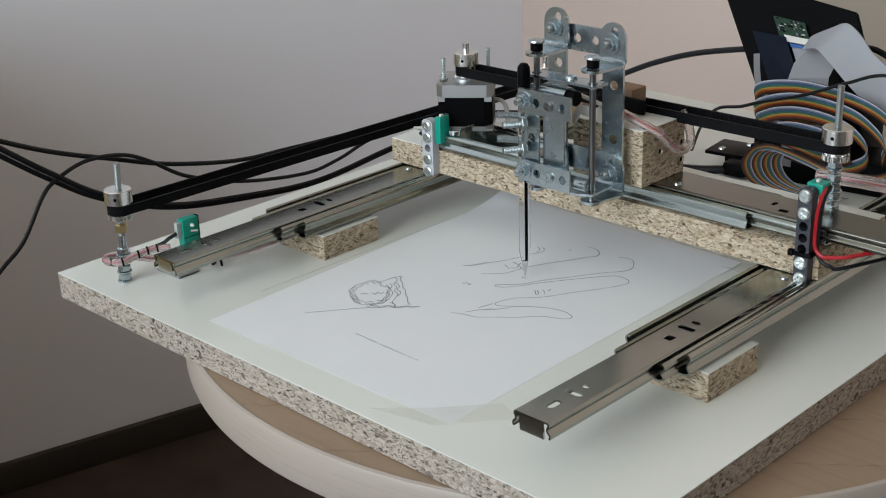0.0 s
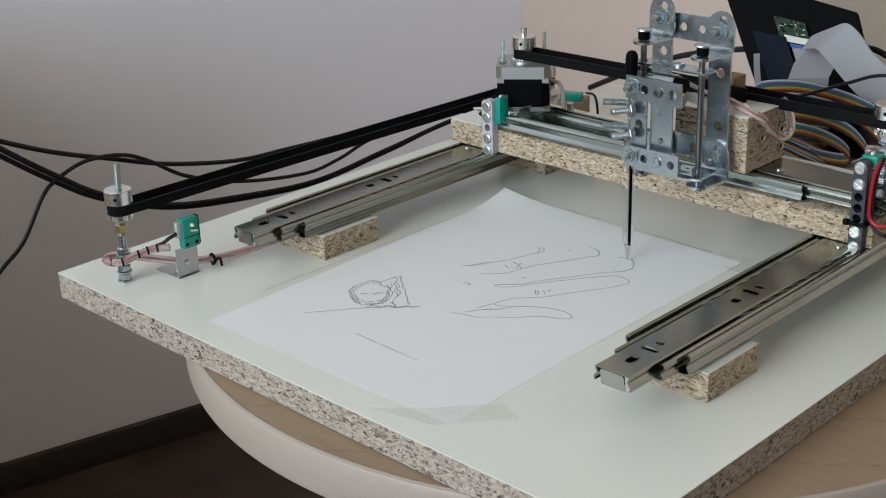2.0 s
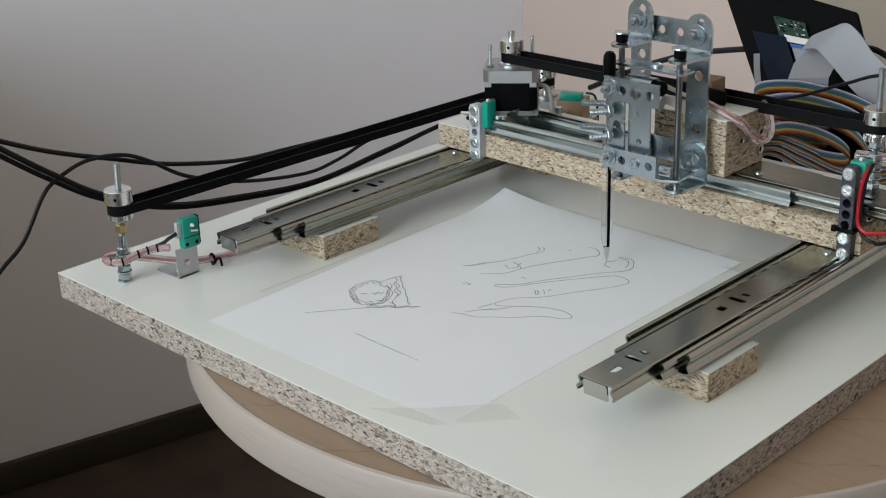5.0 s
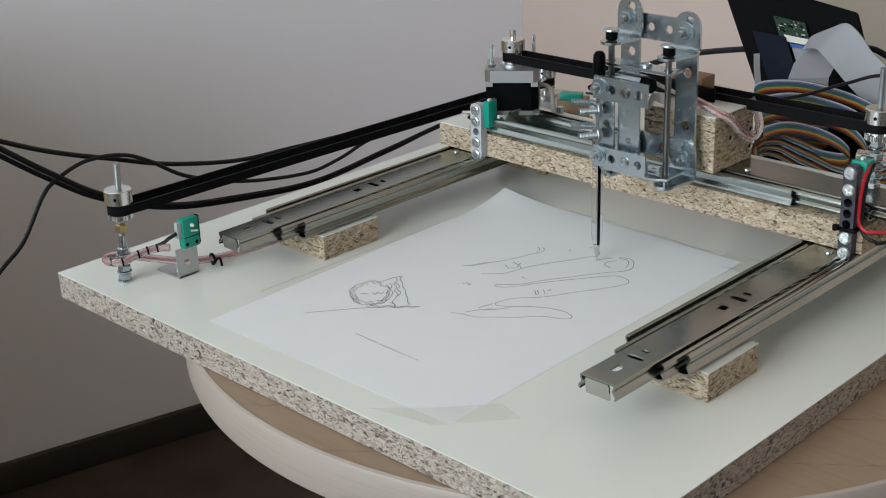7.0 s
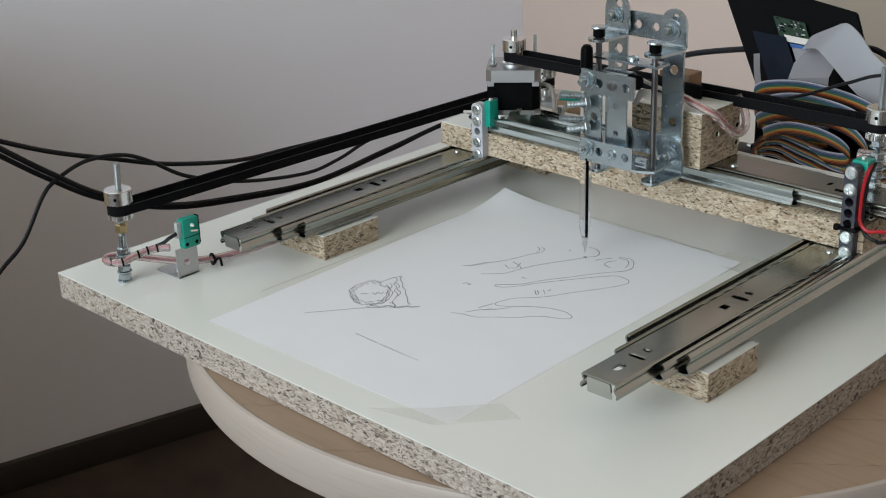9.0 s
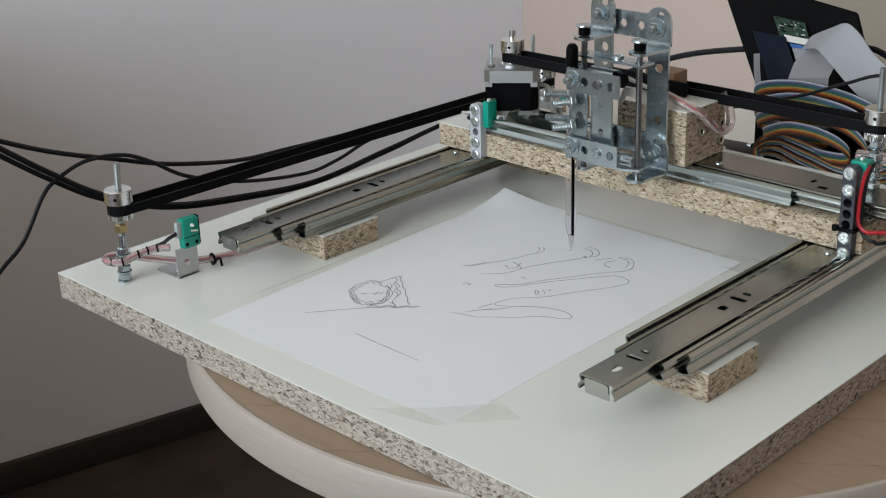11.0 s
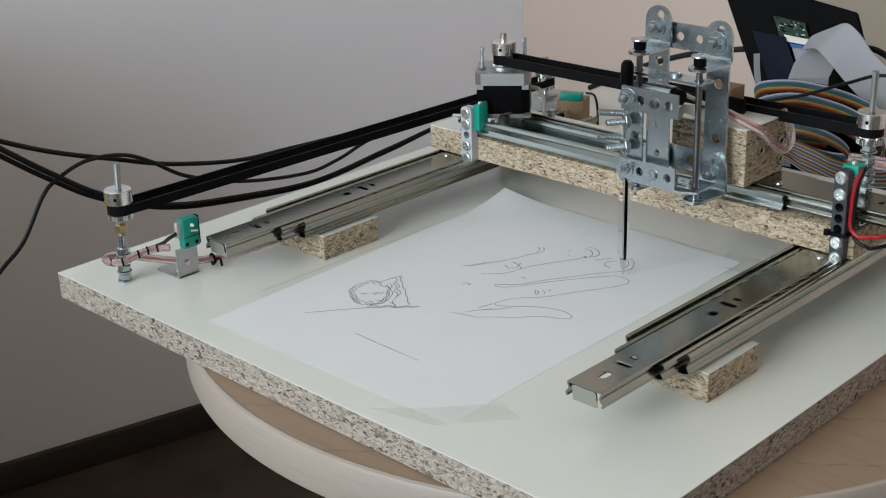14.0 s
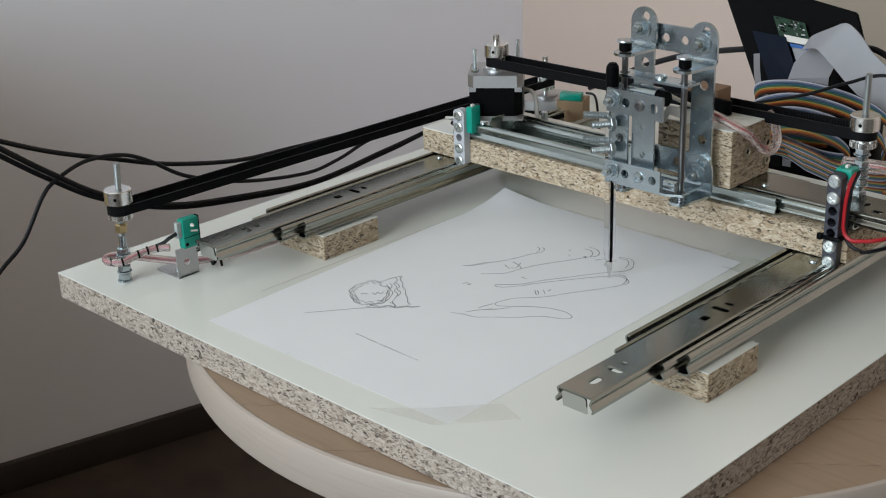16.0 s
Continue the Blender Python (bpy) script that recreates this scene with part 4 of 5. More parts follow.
    # two upright perforated strips
    for x0, x1, holes in ((0.2482, 0.2637, (0.1325, 0.1425)), (0.2935, 0.3100, (0.0985, 0.1345))):
        xc = (x0 + x1) / 2
        part("upright_strip", b_plate([(x0, 0.060), (x1, 0.060), (x1, 0.170), (x0, 0.170)], [circle(xc + 0.001, z, 0.0032) for z in holes], 0.0018, facing_front(PY)), M_ZINC, carriage, "perforated zinc-plated steel strip")
    part("top_bar", b_plate([(0.252, 0.1520), (0.303, 0.1520), (0.303, 0.1690), (0.252, 0.1690)], [circle(0.2710, 0.1605, 0.0029), circle(0.2855, 0.1605, 0.0029)], 0.0018, facing_front(PY + 0.0022)), M_ZINC, carriage, "perforated zinc-plated crossbar")
    part("low_bar", b_plate([(0.262, 0.0715), (0.303, 0.0715), (0.303, 0.0875), (0.262, 0.0875)], [circle(0.283, 0.079, 0.0031)], 0.0018, facing_front(PY + 0.0022)), M_ZINC, carriage)
    # rounded angle brackets that hold the guide rods
    def angle(xc, z, rx):
        y = PY - 0.002
        w = 0.0100
        outline = [(xc - w, z + 0.002), (xc + w, z + 0.002), (xc + w, z + 0.0165)] + [(xc + w * math.cos(a), z + 0.0165 + w * math.sin(a)) for a in (math.pi * k / 10 for k in range(1, 10))] + [(xc - w, z + 0.0165)]
        ob = part("angle_bracket", b_plate(outline, [circle(xc + 0.0015, z + 0.0205, 0.0030, 14)], 0.0018, facing_front(y)), M_ZINC, carriage, "rounded zinc angle bracket")
        # bend
        prof = [(y + 0.0009, z + 0.0035), (y + 0.0004, z + 0.0018), (y - 0.0008, z + 0.0006), (y - 0.003, z)]
        bm = b_extrude(thick_line(prof, 0.0018), "x", xc - w, xc + w)
        cx, cy = rx, 0.218
        tip = [(xc + w, y - 0.003), (xc - w, y - 0.003), (cx - 0.0074, cy + 0.004)] + [(cx - 0.0074 * math.cos(a), cy - 0.0074 * math.sin(a)) for a in (math.pi * k / 12 for k in range(0, 13))] + [(cx + 0.0074, cy + 0.004)]
        bm = b_plate(tip, [], 0.0018, Matrix.Translation((0, 0, z - 0.0009)), bm)
        part("tongue", bm, M_ZINC, ob)
        part("bolt", bolt_head(None, xc - 0.0015, y, z + 0.0125, r=0.0046, stud=0.0035, washer=0.0072), M_ZINC, ob, "zinc nut and bolt")
    angle(0.3028, 0.1490, 0.3030)
    angle(0.2565, 0.1530, 0.2570)
    angle(0.3028, 0.0625, 0.3030)
    angle(0.2565, 0.0625, 0.2570)
    for x, z1 in ((0.3030, 0.1495), (0.2570, 0.1535)):
        part("guide_rod", b_cyl((x, 0.218, 0.0590), (x, 0.218, z1), 0.0021, 16), M_ROD, carriage, "dark steel guide rod")
        part("rod_bush", b_cyl((x, 0.218, z1 + 0.001), (x, 0.218, z1 + 0.0068), 0.0041, 18, 0.0005), M_BLACK, carriage, "black rod bush")
        part("rod_head", b_turned([(0.0052, 0), (0.0058, 0.0006), (0.0056, 0.0014), (0.001, 0.0018)], (x, 0.218, z1 + 0.0068), (x, 0.218, z1 + 1), 20), M_ZINC, carriage)
        part("rod_nut", b_nut((x, 0.218, 0.0597), (x, 0.218, 0.0615), 0.0040), M_ZINC, carriage)
    body = b_extrude([(0.2160 + u, 0.1300 + w) for u, w in rounded(-0.0060, 0.0060, -0.0050, 0.0050, 0.0045, 5)], "x", 0.2650, 0.2860)
    lm = part("lift_motor", body, M_ZINC, carriage, "small bright flat-sided lift motor")
    part("motor_cap", b_cyl((0.2860, 0.2160, 0.1290), (0.2925, 0.2160, 0.1290), 0.0050, 18, 0.0006), M_BLACK, lm, "black plastic motor cap")
    part("motor_horn", b_plate([(0.2880, 0.1225), (0.2965, 0.1235), (0.2990, 0.1200), (0.2975, 0.1160), (0.2890, 0.1175), (0.2855, 0.1110), (0.2835, 0.1120), (0.2860, 0.1195)], [], 0.0022, facing_front(0.2220)), M_WIREG, lm, "dull white plastic horn")
    part("wire", b_tube([(0.279, 0.236, 0.125), (0.288, 0.246, 0.118), (0.296, 0.257, 0.111), (0.300, 0.256, CB1 + 0.0068)], 0.0014, 8), M_WIREW, carriage)


carriage_parts()
tagged(carriage, "zinc-plated steel pen carriage on a chipboard block", "pen carriage")

# the pen holder slides up and down on the two rods
holder = empty("pen_holder")
holder.parent = carriage
tagged(holder, "sliding steel pen holder with a ballpoint pen")
HY = 0.1985


def holder_parts():
    t = 0.0016
    ff = facing_front(HY)
    part("front_strip", b_plate([(0.2575, 0.1190), (0.3010, 0.1190), (0.3010, 0.1345), (0.2575, 0.1345)], [circle(x, 0.1266, 0.0031) for x in (0.2725, 0.2940)], t, ff), M_ZINC, holder, "perforated zinc strip")
    part("front_strip", b_plate([(0.2575, 0.0727), (0.3003, 0.0727), (0.3003, 0.0864), (0.2575, 0.0864)], [circle(x, 0.0794, 0.0029) for x in (0.2730, 0.2945)], t, ff), M_ZINC, holder, "perforated zinc strip")
    part("side_flange", b_plate([(0.2580, 0.0725), (0.2715, 0.0725), (0.2715, 0.1340), (0.2580, 0.1340)], [circle(0.2655, z, 0.003) for z in (0.1015,)], 0.0014, facing_front(HY + 0.0040)), M_ZINC, holder)
    part("flange_web", b_box(0.2565, 0.2579, HY + 0.0040, HY + 0.021, 0.0725, 0.1340, 0.0003, 1), M_ZINC, holder)
    part("middle_plate", b_plate([(0.2725, 0.0785), (0.2897, 0.0785), (0.2897, 0.1290), (0.2725, 0.1290)], [circle(0.2812, 0.1110, 0.0022), circle(0.2812, 0.0920, 0.0022)], 0.0014, facing_front(HY + 0.0072)), M_ZINC, holder)
    sh = Matrix.Translation((0, 0, 0.1385))
    part("guide_shelf", b_plate([(0.2520, 0.2125), (0.3085, 0.2125), (0.3085, 0.2265), (0.2520, 0.2265)], [circle(0.303, 0.218, 0.0032), circle(0.257, 0.218, 0.0032)], 0.0016, sh), M_ZINC, holder, "zinc guide plate riding on the rods")
    part("guide_shelf", b_plate([(0.2520, 0.2050), (0.3000, 0.2050), (0.3100, 0.2100), (0.3085, 0.2325), (0.2520, 0.2325)], [circle(0.303, 0.218, 0.0032), circle(0.257, 0.218, 0.0032)], 0.0016, Matrix.Translation((0, 0, 0.0685))), M_ZINC, holder, "zinc guide plate riding on the rods")
    part("shelf_screw", screw_head(None, 0.284, 0.220, 0.1401, (0, 0, 1), 0.004), M_ZINC, holder)
    for z in (0.1266, 0.0794):
        part("strip_spacer", b_cyl((0.2832, HY + t, z), (0.2832, HY + 0.0074, z), 0.004, 14), M_ZINC, holder)
    for x, z in ((0.2625, 0.1270), (0.2622, 0.0797)):
        part("bolt", bolt_head(None, x, HY, z, r=0.0040, stud=0.0042, washer=0.0062), M_ZINC, holder, "zinc nut, washer and stud")
    part("cross_screw", cross_head(0.2832, HY, 0.1266, 0.0037), M_ROD, holder)
    part("cross_screw", cross_head(0.2838, HY, 0.0794, 0.0035, 0.7), M_ZINC, holder)
    for z, d, r, y in ((0.1115, (-0.50, -0.86, 0.02), 0.0023, HY + 0.0015), (0.0948, (-0.50, -0.86, 0.0), 0.0023, HY + 0.0015)):
        q, d = Vector((0.2640, y, z)), Vector(d).normalized()
        part("clamp_nut", b_nut(q + d * 0.001, q + d * 0.0045, 0.0048), M_STUD, holder)
        part("clamp_stud", b_thread(q, q + d * 0.0165, r, 0.0010, depth=0.0003), M_STUD, holder, "dull zinc threaded clamp stud")
    for z, y in ((0.1120, 0.2135), (0.0955, 0.2135)):
        q, d = Vector((0.258, y, z)), Vector((-0.86, -0.50, 0.0)).normalized()
        part("clamp_stud", b_thread(q, q + d * 0.0245, 0.0024, 0.0010, depth=0.0003), M_STUD, holder, "dull zinc threaded clamp stud")
    for k, z in enumerate((0.0735, 0.0765)):
        part("bush", b_cyl((0.297, 0.2085, z), (0.306, 0.2085, z), 0.0022, 12), M_ZINC, holder)
    # the ballpoint pen: clear hexagonal barrel, dark refill, tip and black cap
    px, py = 0.2568, 0.2052
    pen = part("ballpoint_pen", b_turned([(0.0022, 0), (0.0040, 0.0085), (0.0042, 0.010), (0.0042, 0.130), (0.0038, 0.131)], (px, py, 0.0105), (px, py, 1), 6), M_PENGLASS, holder, "clear hexagonal ballpoint pen", smooth=False)
    part("refill", b_turned([(0.0008, 0), (0.0011, 0.004), (0.0012, 0.08), (0.0012, 0.118)], (px + 0.0006, py + 0.0006, 0.0115), (px + 0.0006, py + 0.0006, 1), 12), M_BLACK, pen, "black ink refill")
    part("pen_tip", b_turned([(0.0003, 0), (0.0007, 0.0025), (0.0016, 0.006), (0.0021, 0.0105), (0.0021, 0.012)], (px, py, 0.0003), (px, py, 1), 14), M_ALU, pen, "metal writing tip")
    part("pen_cap", b_turned([(0.0040, 0), (0.0042, 0.001), (0.0042, 0.0115), (0.0039, 0.0142), (0.0025, 0.0162), (0.0004, 0.0168)], (px, py, 0.1325), (px, py, 1), 18), M_BLACK, pen, "rounded black end cap")


holder_parts()

# ================= belt post at the board's corner =================
POST = Vector((0.0495, 0.0229, 0))
PTOP = POST + Vector((0.0028, 0.0026, 0.0868))


def corner_post():
    t = empty("belt_post", POST)
    ax = (PTOP - POST).normalized()

    def at(z):
        return ax * (z / ax.z)
    part("threaded_rod", b_thread(at(0.0002), at(0.0853), 0.0022, 0.0006, depth=0.0002), M_RODZ, t, "upright threaded rod")
    part("rod_sleeve", b_cyl(at(0.024), at(0.034), 0.0026, 16), M_ZINC, t)
    for z in (0.0003, 0.0068, 0.0135, 0.0195):
        part("nut", b_nut(at(z + 0.001), at(z + 0.0055), 0.0045), M_ZINC, t, "zinc hexagon nut")
        part("washer", b_cyl(at(z), at(z + 0.001), 0.0051, 20, 0.0002), M_ZINC, t)
    part("brass_nut", b_nut(at(0.0362), at(0.0425), 0.0043), M_BRASS, t, "brass lock nut")
    belt_pulley(t, at(0.0505).x, at(0.0505).y, 0.0507)
    tagged(t, "threaded steel post with an aluminium belt pulley", "belt post")


corner_post()
BY0 = (PTOP - POST) * (0.05 / 0.0875) + POST
FARP = Vector((0.0500, 0.4727, 0))
FAR_DROP = 0.0068


def long_belt():
    t = empty("timing_belt", (0, 0, 0))
    band = b_belt((BY0.x, BY0.y), FARP[:2], 0.0070, 0.0502, 0.0566)
    teeth = b_belt_teeth((BY0.x, BY0.y), FARP[:2], 0.0070, 0.0502, 0.0566)
    for bm in (band, teeth):
        for q in bm.verts:
            q.co.z -= FAR_DROP * (q.co.y - BY0.y) / (FARP.y - BY0.y)
    part("belt_band", band, M_RUBBER, t)
    tagged(part("belt_teeth", teeth, M_RUBBER, t, smooth=False), kind="stuff")
    tagged(t, "long black rubber timing belt between two pulleys", "timing belt")


long_belt()


def far_motor():
    t = empty("rear_motor", (0, 0, 0))
    part("mount", b_box(FARP.x - 0.024, FARP.x + 0.024, FARP.y - 0.024, FARP.y + 0.024, 0, 0.003, 0.0005), M_CAST, t)
    stepper(t, FARP, 0.003, 0.0300, 30.0, 0.0690)
    belt_pulley(t, FARP.x, FARP.y, 0.0507 - FAR_DROP)
    tagged(t, "black stepper motor driving the long belt", "stepper motor")


far_motor()


def switch_block():
    t = empty("switch_block", (0, 0, 0))
    m = Matrix.Translation((0.0805, 0.474, 0)) @ Matrix.Rotation(radians(24), 4, "Z")
    bb = b_box(-0.0115, 0.0125, -0.012, 0.012, 0, 0.0355, 0.0006)
    bb.transform(m)
    part("wood_block", bb, M_PLY, t, "brown plywood block", smooth=False)
    bb = b_box(-0.0095, 0.0100, -0.010, 0.000, 0.0355, 0.0420, 0.0008)
    bb.transform(m)
    part("micro_switch", bb, M_TEAL, t, "teal micro switch")
    part("wire", b_tube([m @ Vector(q) for q in ((0.013, -0.004, 0.042), (0.021, -0.006, 0.041), (0.0245, -0.008, 0.030), (0.025, -0.006, 0.012), (0.03, 0.0, 0.003))], 0.0011, 8), M_CABLE, t)
    tagged(t, "wooden block with a teal limit switch", "limit switch")


switch_block()


def corner_switch():
    t = empty("corner_switch", (0, 0, 0))
    foot = b_plate(rounded(0.050, 0.0765, 0.0485, 0.0660, 0.001, 2), [circle(0.0665, 0.0572, 0.0026)], 0.0011, Matrix.Translation((0, 0, 0.0002)))
    ob = part("angle_bracket", foot, M_CAST, t, "grey bent sheet-metal bracket")
    m = Matrix(((0, 0, -1, 0.0765), (1, 0, 0, 0), (0, 1, 0, 0), (0, 0, 0, 1)))
    part("upright", b_plate([(0.0485, 0.0002), (0.0660, 0.0002), (0.0660, 0.0215), (0.0485, 0.0215)], [circle(0.0565, 0.0105, 0.0026)], 0.0011, m), M_CAST, ob)
    part("screw", b_turned([(0.0042, 0), (0.0036, 0.0014), (0.001, 0.0018)], (0.0665, 0.0572, 0.0013), (0.0665, 0.0572, 1), 14), M_ZINC, ob)
    sw = part("micro_switch", b_box(0.0735, 0.0800, 0.0538, 0.0668, 0.0215, 0.0425, 0.0007), M_TEAL, t, "teal micro switch")
    part("contact_lever", b_box(0.0745, 0.0790, 0.0673, 0.0680, 0.0225, 0.0425), M_BLACK, sw)
    part("screw_head", screw_head(None, 0.0800, 0.0610, 0.0375, (1, 0, 0), 0.0013), M_WIREW, sw)
    for yy, zz in ((0.0560, 0.0245), (0.0640, 0.0245)):
        part("pin_hole", b_cyl((0.0795, yy, zz), (0.0802, yy, zz), 0.0014, 12, 0.0001), M_BLACK, sw)
    part("seam", b_box(0.0798, 0.08015, 0.0540, 0.0667, 0.0292, 0.0297), M_BLACK, sw)
    part("pin", b_cyl((0.0800, 0.0600, 0.0335), (0.0812, 0.0645, 0.0328), 0.0007, 8, 0.0001), M_WIREW, sw)
    part("terminal", b_box(0.0750, 0.0785, 0.0500, 0.0538, 0.0300, 0.0410, 0.0003), M_CLEARISH, sw, "clear glue blob over the contacts")
    part("wire", b_tube([(0.077, 0.0505, 0.0335), (0.0745, 0.046, 0.031), (0.072, 0.0425, 0.028), (0.069, 0.040, 0.0262)], 0.0014, 8), M_CABLE, t)
    tagged(t, "teal limit switch on a bent metal bracket", "limit switch")


M_CLEARISH = plain_mat("hazy_plastic", (0.36, 0.40, 0.40), 0.25, 0.15)
corner_switch()


def shrink_cable():
    t = empty("tubed_cable", (0, 0, 0))
    pts = [(0.0760, 0.0440, 0.0250), (0.0690, 0.0380, 0.0245), (0.0625, 0.0270, 0.0215), (0.0590, 0.0160, 0.0185), (0.0515, 0.0120, 0.0175), (0.0430, 0.0135, 0.0170), (0.0390, 0.0200, 0.0165), (0.0420, 0.0290, 0.0150), (0.0540, 0.0420, 0.0120), (0.0640, 0.0600, 0.0070), (0.0720, 0.0790, 0.0045), (0.078, 0.10, 0.0045), (0.080, 0.13, 0.0045), (0.076, 0.20, 0.0045), (0.074, 0.33, 0.0045)]
    part("tubing", b_tube(pts, 0.0027, 10, 10), M_PINK, t, "pinkish clear heat-shrink tubing")
    for k, mat in enumerate((M_ROSE, M_WIREG)):
        part("wire", b_tube([(x, y + 0.0008 * (k * 2 - 1), z + 0.0006 * (1 - 2 * k)) for x, y, z in pts], 0.0008, 6, 10), mat, t)
    for x, y, z in ((0.0625, 0.0270, 0.0215), (0.0590, 0.0160, 0.0185), (0.0515, 0.0120, 0.0175), (0.0655, 0.0325, 0.0235), (0.0690, 0.0380, 0.0245)):
        part("band", b_turned([(0.0029, 0), (0.0031, 0.0003), (0.0031, 0.0009), (0.0029, 0.0012)], (x, y, z), (x + 0.4, y + 0.8, z + 0.1), 12), M_BLACK, t)
    part("cable_tie", b_tube([(0.0735, 0.0800, 0.0005), (0.0700, 0.0805, 0.0045), (0.0735, 0.0800, 0.0082), (0.0775, 0.0795, 0.0045), (0.0735, 0.0800, 0.0005)], 0.0011, 6), M_BLACK, t, "black cable tie")
    part("tie_tail", b_tube([(0.0770, 0.0795, 0.0050), (0.0810, 0.0810, 0.0065), (0.0820, 0.0815, 0.0010)], 0.0009, 6), M_BLACK, t)
    tagged(t, "wires in pinkish clear tubing looped round the post", "cable")


shrink_cable()

# ================= cables behind the board =================


def black_cable(pts, r, label):
    tagged(part("power_cable", b_tube(pts, r, 8, 10), M_CABLE), label, "cable", "black cables")


black_cable([(-0.075, -0.06, 0.115), (-0.06, 0.003, 0.084), (-0.06, 0.045, 0.065), (-0.06, 0.092, 0.048), (-0.06, 0.142, 0.031), (-0.06, 0.208, 0.017), (-0.06, 0.269, 0.013), (-0.055, 0.39, 0.008), (-0.03, 0.46, 0.008), (0.01, 0.48, 0.004)], 0.0019, "black power cable sagging behind the board")
black_cable([(-0.06, -0.06, 0.13), (-0.05, -0.003, 0.082), (-0.05, 0.037, 0.051), (-0.05, 0.074, 0.026), (-0.05, 0.131, 0.002), (-0.05, 0.197, -0.01), (-0.05, 0.283, -0.019), (-0.05, 0.372, -0.012), (-0.03, 0.454, 0.0035), (0.01, 0.50, 0.0035)], 0.0022, "thick black power cable sagging behind the board")
black_cable([(-0.066, -0.06, 0.1235), (-0.055, -0.003, 0.0765), (-0.054, 0.037, 0.0460), (-0.053, 0.074, 0.0222), (-0.053, 0.131, -0.001), (-0.053, 0.197, -0.0132), (-0.053, 0.283, -0.0215), (-0.053, 0.372, -0.0148), (-0.033, 0.454, 0.0028), (0.01, 0.506, 0.0028)], 0.0020, "black cable running beside a thicker one")
black_cable([(-0.052, -0.04, -0.03), (-0.05, -0.018, -0.007), (-0.05, 0.003, 0.009), (-0.05, 0.023, 0.038), (-0.05, 0.036, 0.048), (-0.05, 0.062, 0.056), (-0.05, 0.093, 0.053), (-0.05, 0.117, 0.042), (-0.05, 0.15, 0.021), (-0.05, 0.204, 0.002), (-0.05, 0.271, -0.009), (-0.05, 0.31, -0.006), (-0.05, 0.352, 0.003), (-0.04, 0.42, 0.012), (-0.01, 0.47, 0.006)], 0.0016, "thin black cable curling behind the board")
black_cable([(0.0, 0.60, 0.004), (0.046, 0.60, 0.027), (0.079, 0.60, 0.042), (0.122, 0.60, 0.057), (0.175, 0.60, 0.069), (0.221, 0.60, 0.077), (0.26, 0.60, 0.084), (0.289, 0.60, 0.087), (0.309, 0.60, 0.083), (0.35, 0.60, 0.06), (0.40, 0.60, 0.02), (0.45, 0.60, 0.003)], 0.0027, "black cable arching behind the display")
black_cable([(0.19, 0.50, 0.003), (0.215, 0.475, 0.035), (0.244, 0.452, 0.0600), (0.2693, 0.445, 0.0680), (0.2889, 0.443, 0.0755), (0.3263, 0.441, 0.0880), (0.3569, 0.445, 0.1010), (0.3859, 0.45, 0.1100), (0.43, 0.47, 0.10), (0.47, 0.49, 0.05), (0.485, 0.51, 0.002)], 0.0013, "thin black cable arching over the ribbon cable")

# ================= ribbon cable, display, electronics =================


def b_ribbon(path, widths, t=0.0009, n=40):
    """A flat cable of n wires: path points with a width direction each; every wire keeps its colour."""
    bm = bmesh.new()
    rows = []
    m = len(path)
    for i, (q, w) in enumerate(zip(path, widths)):
        d = (path[min(i + 1, m - 1)] - path[max(i - 1, 0)]).normalized()
        nrm = d.cross(w).normalized()
        top, bot = [], []
        for k in range(n * 2 + 1):
            o = q + w * (k / (2 * n) - 0.5)
            b = t / 2 if k % 2 else t / 2 * 0.55
            top.append(bm.verts.new(o + nrm * b))
            bot.append(bm.verts.new(o - nrm * b))
        rows.append((top, bot))
    for (t0, b0), (t1, b1) in zip(rows, rows[1:]):
        for k in range(n * 2):
            idx = (k // 2) % 10
            for fc in (bm.faces.new((t0[k], t0[k + 1], t1[k + 1], t1[k])), bm.faces.new((b0[k], b1[k], b1[k + 1], b0[k + 1]))):
                fc.material_index = idx
        bm.faces.new((t0[0], t1[0], b1[0], b0[0]))
        bm.faces.new((t0[-1], b0[-1], b1[-1], t1[-1]))
    return bm


curl_bands = []


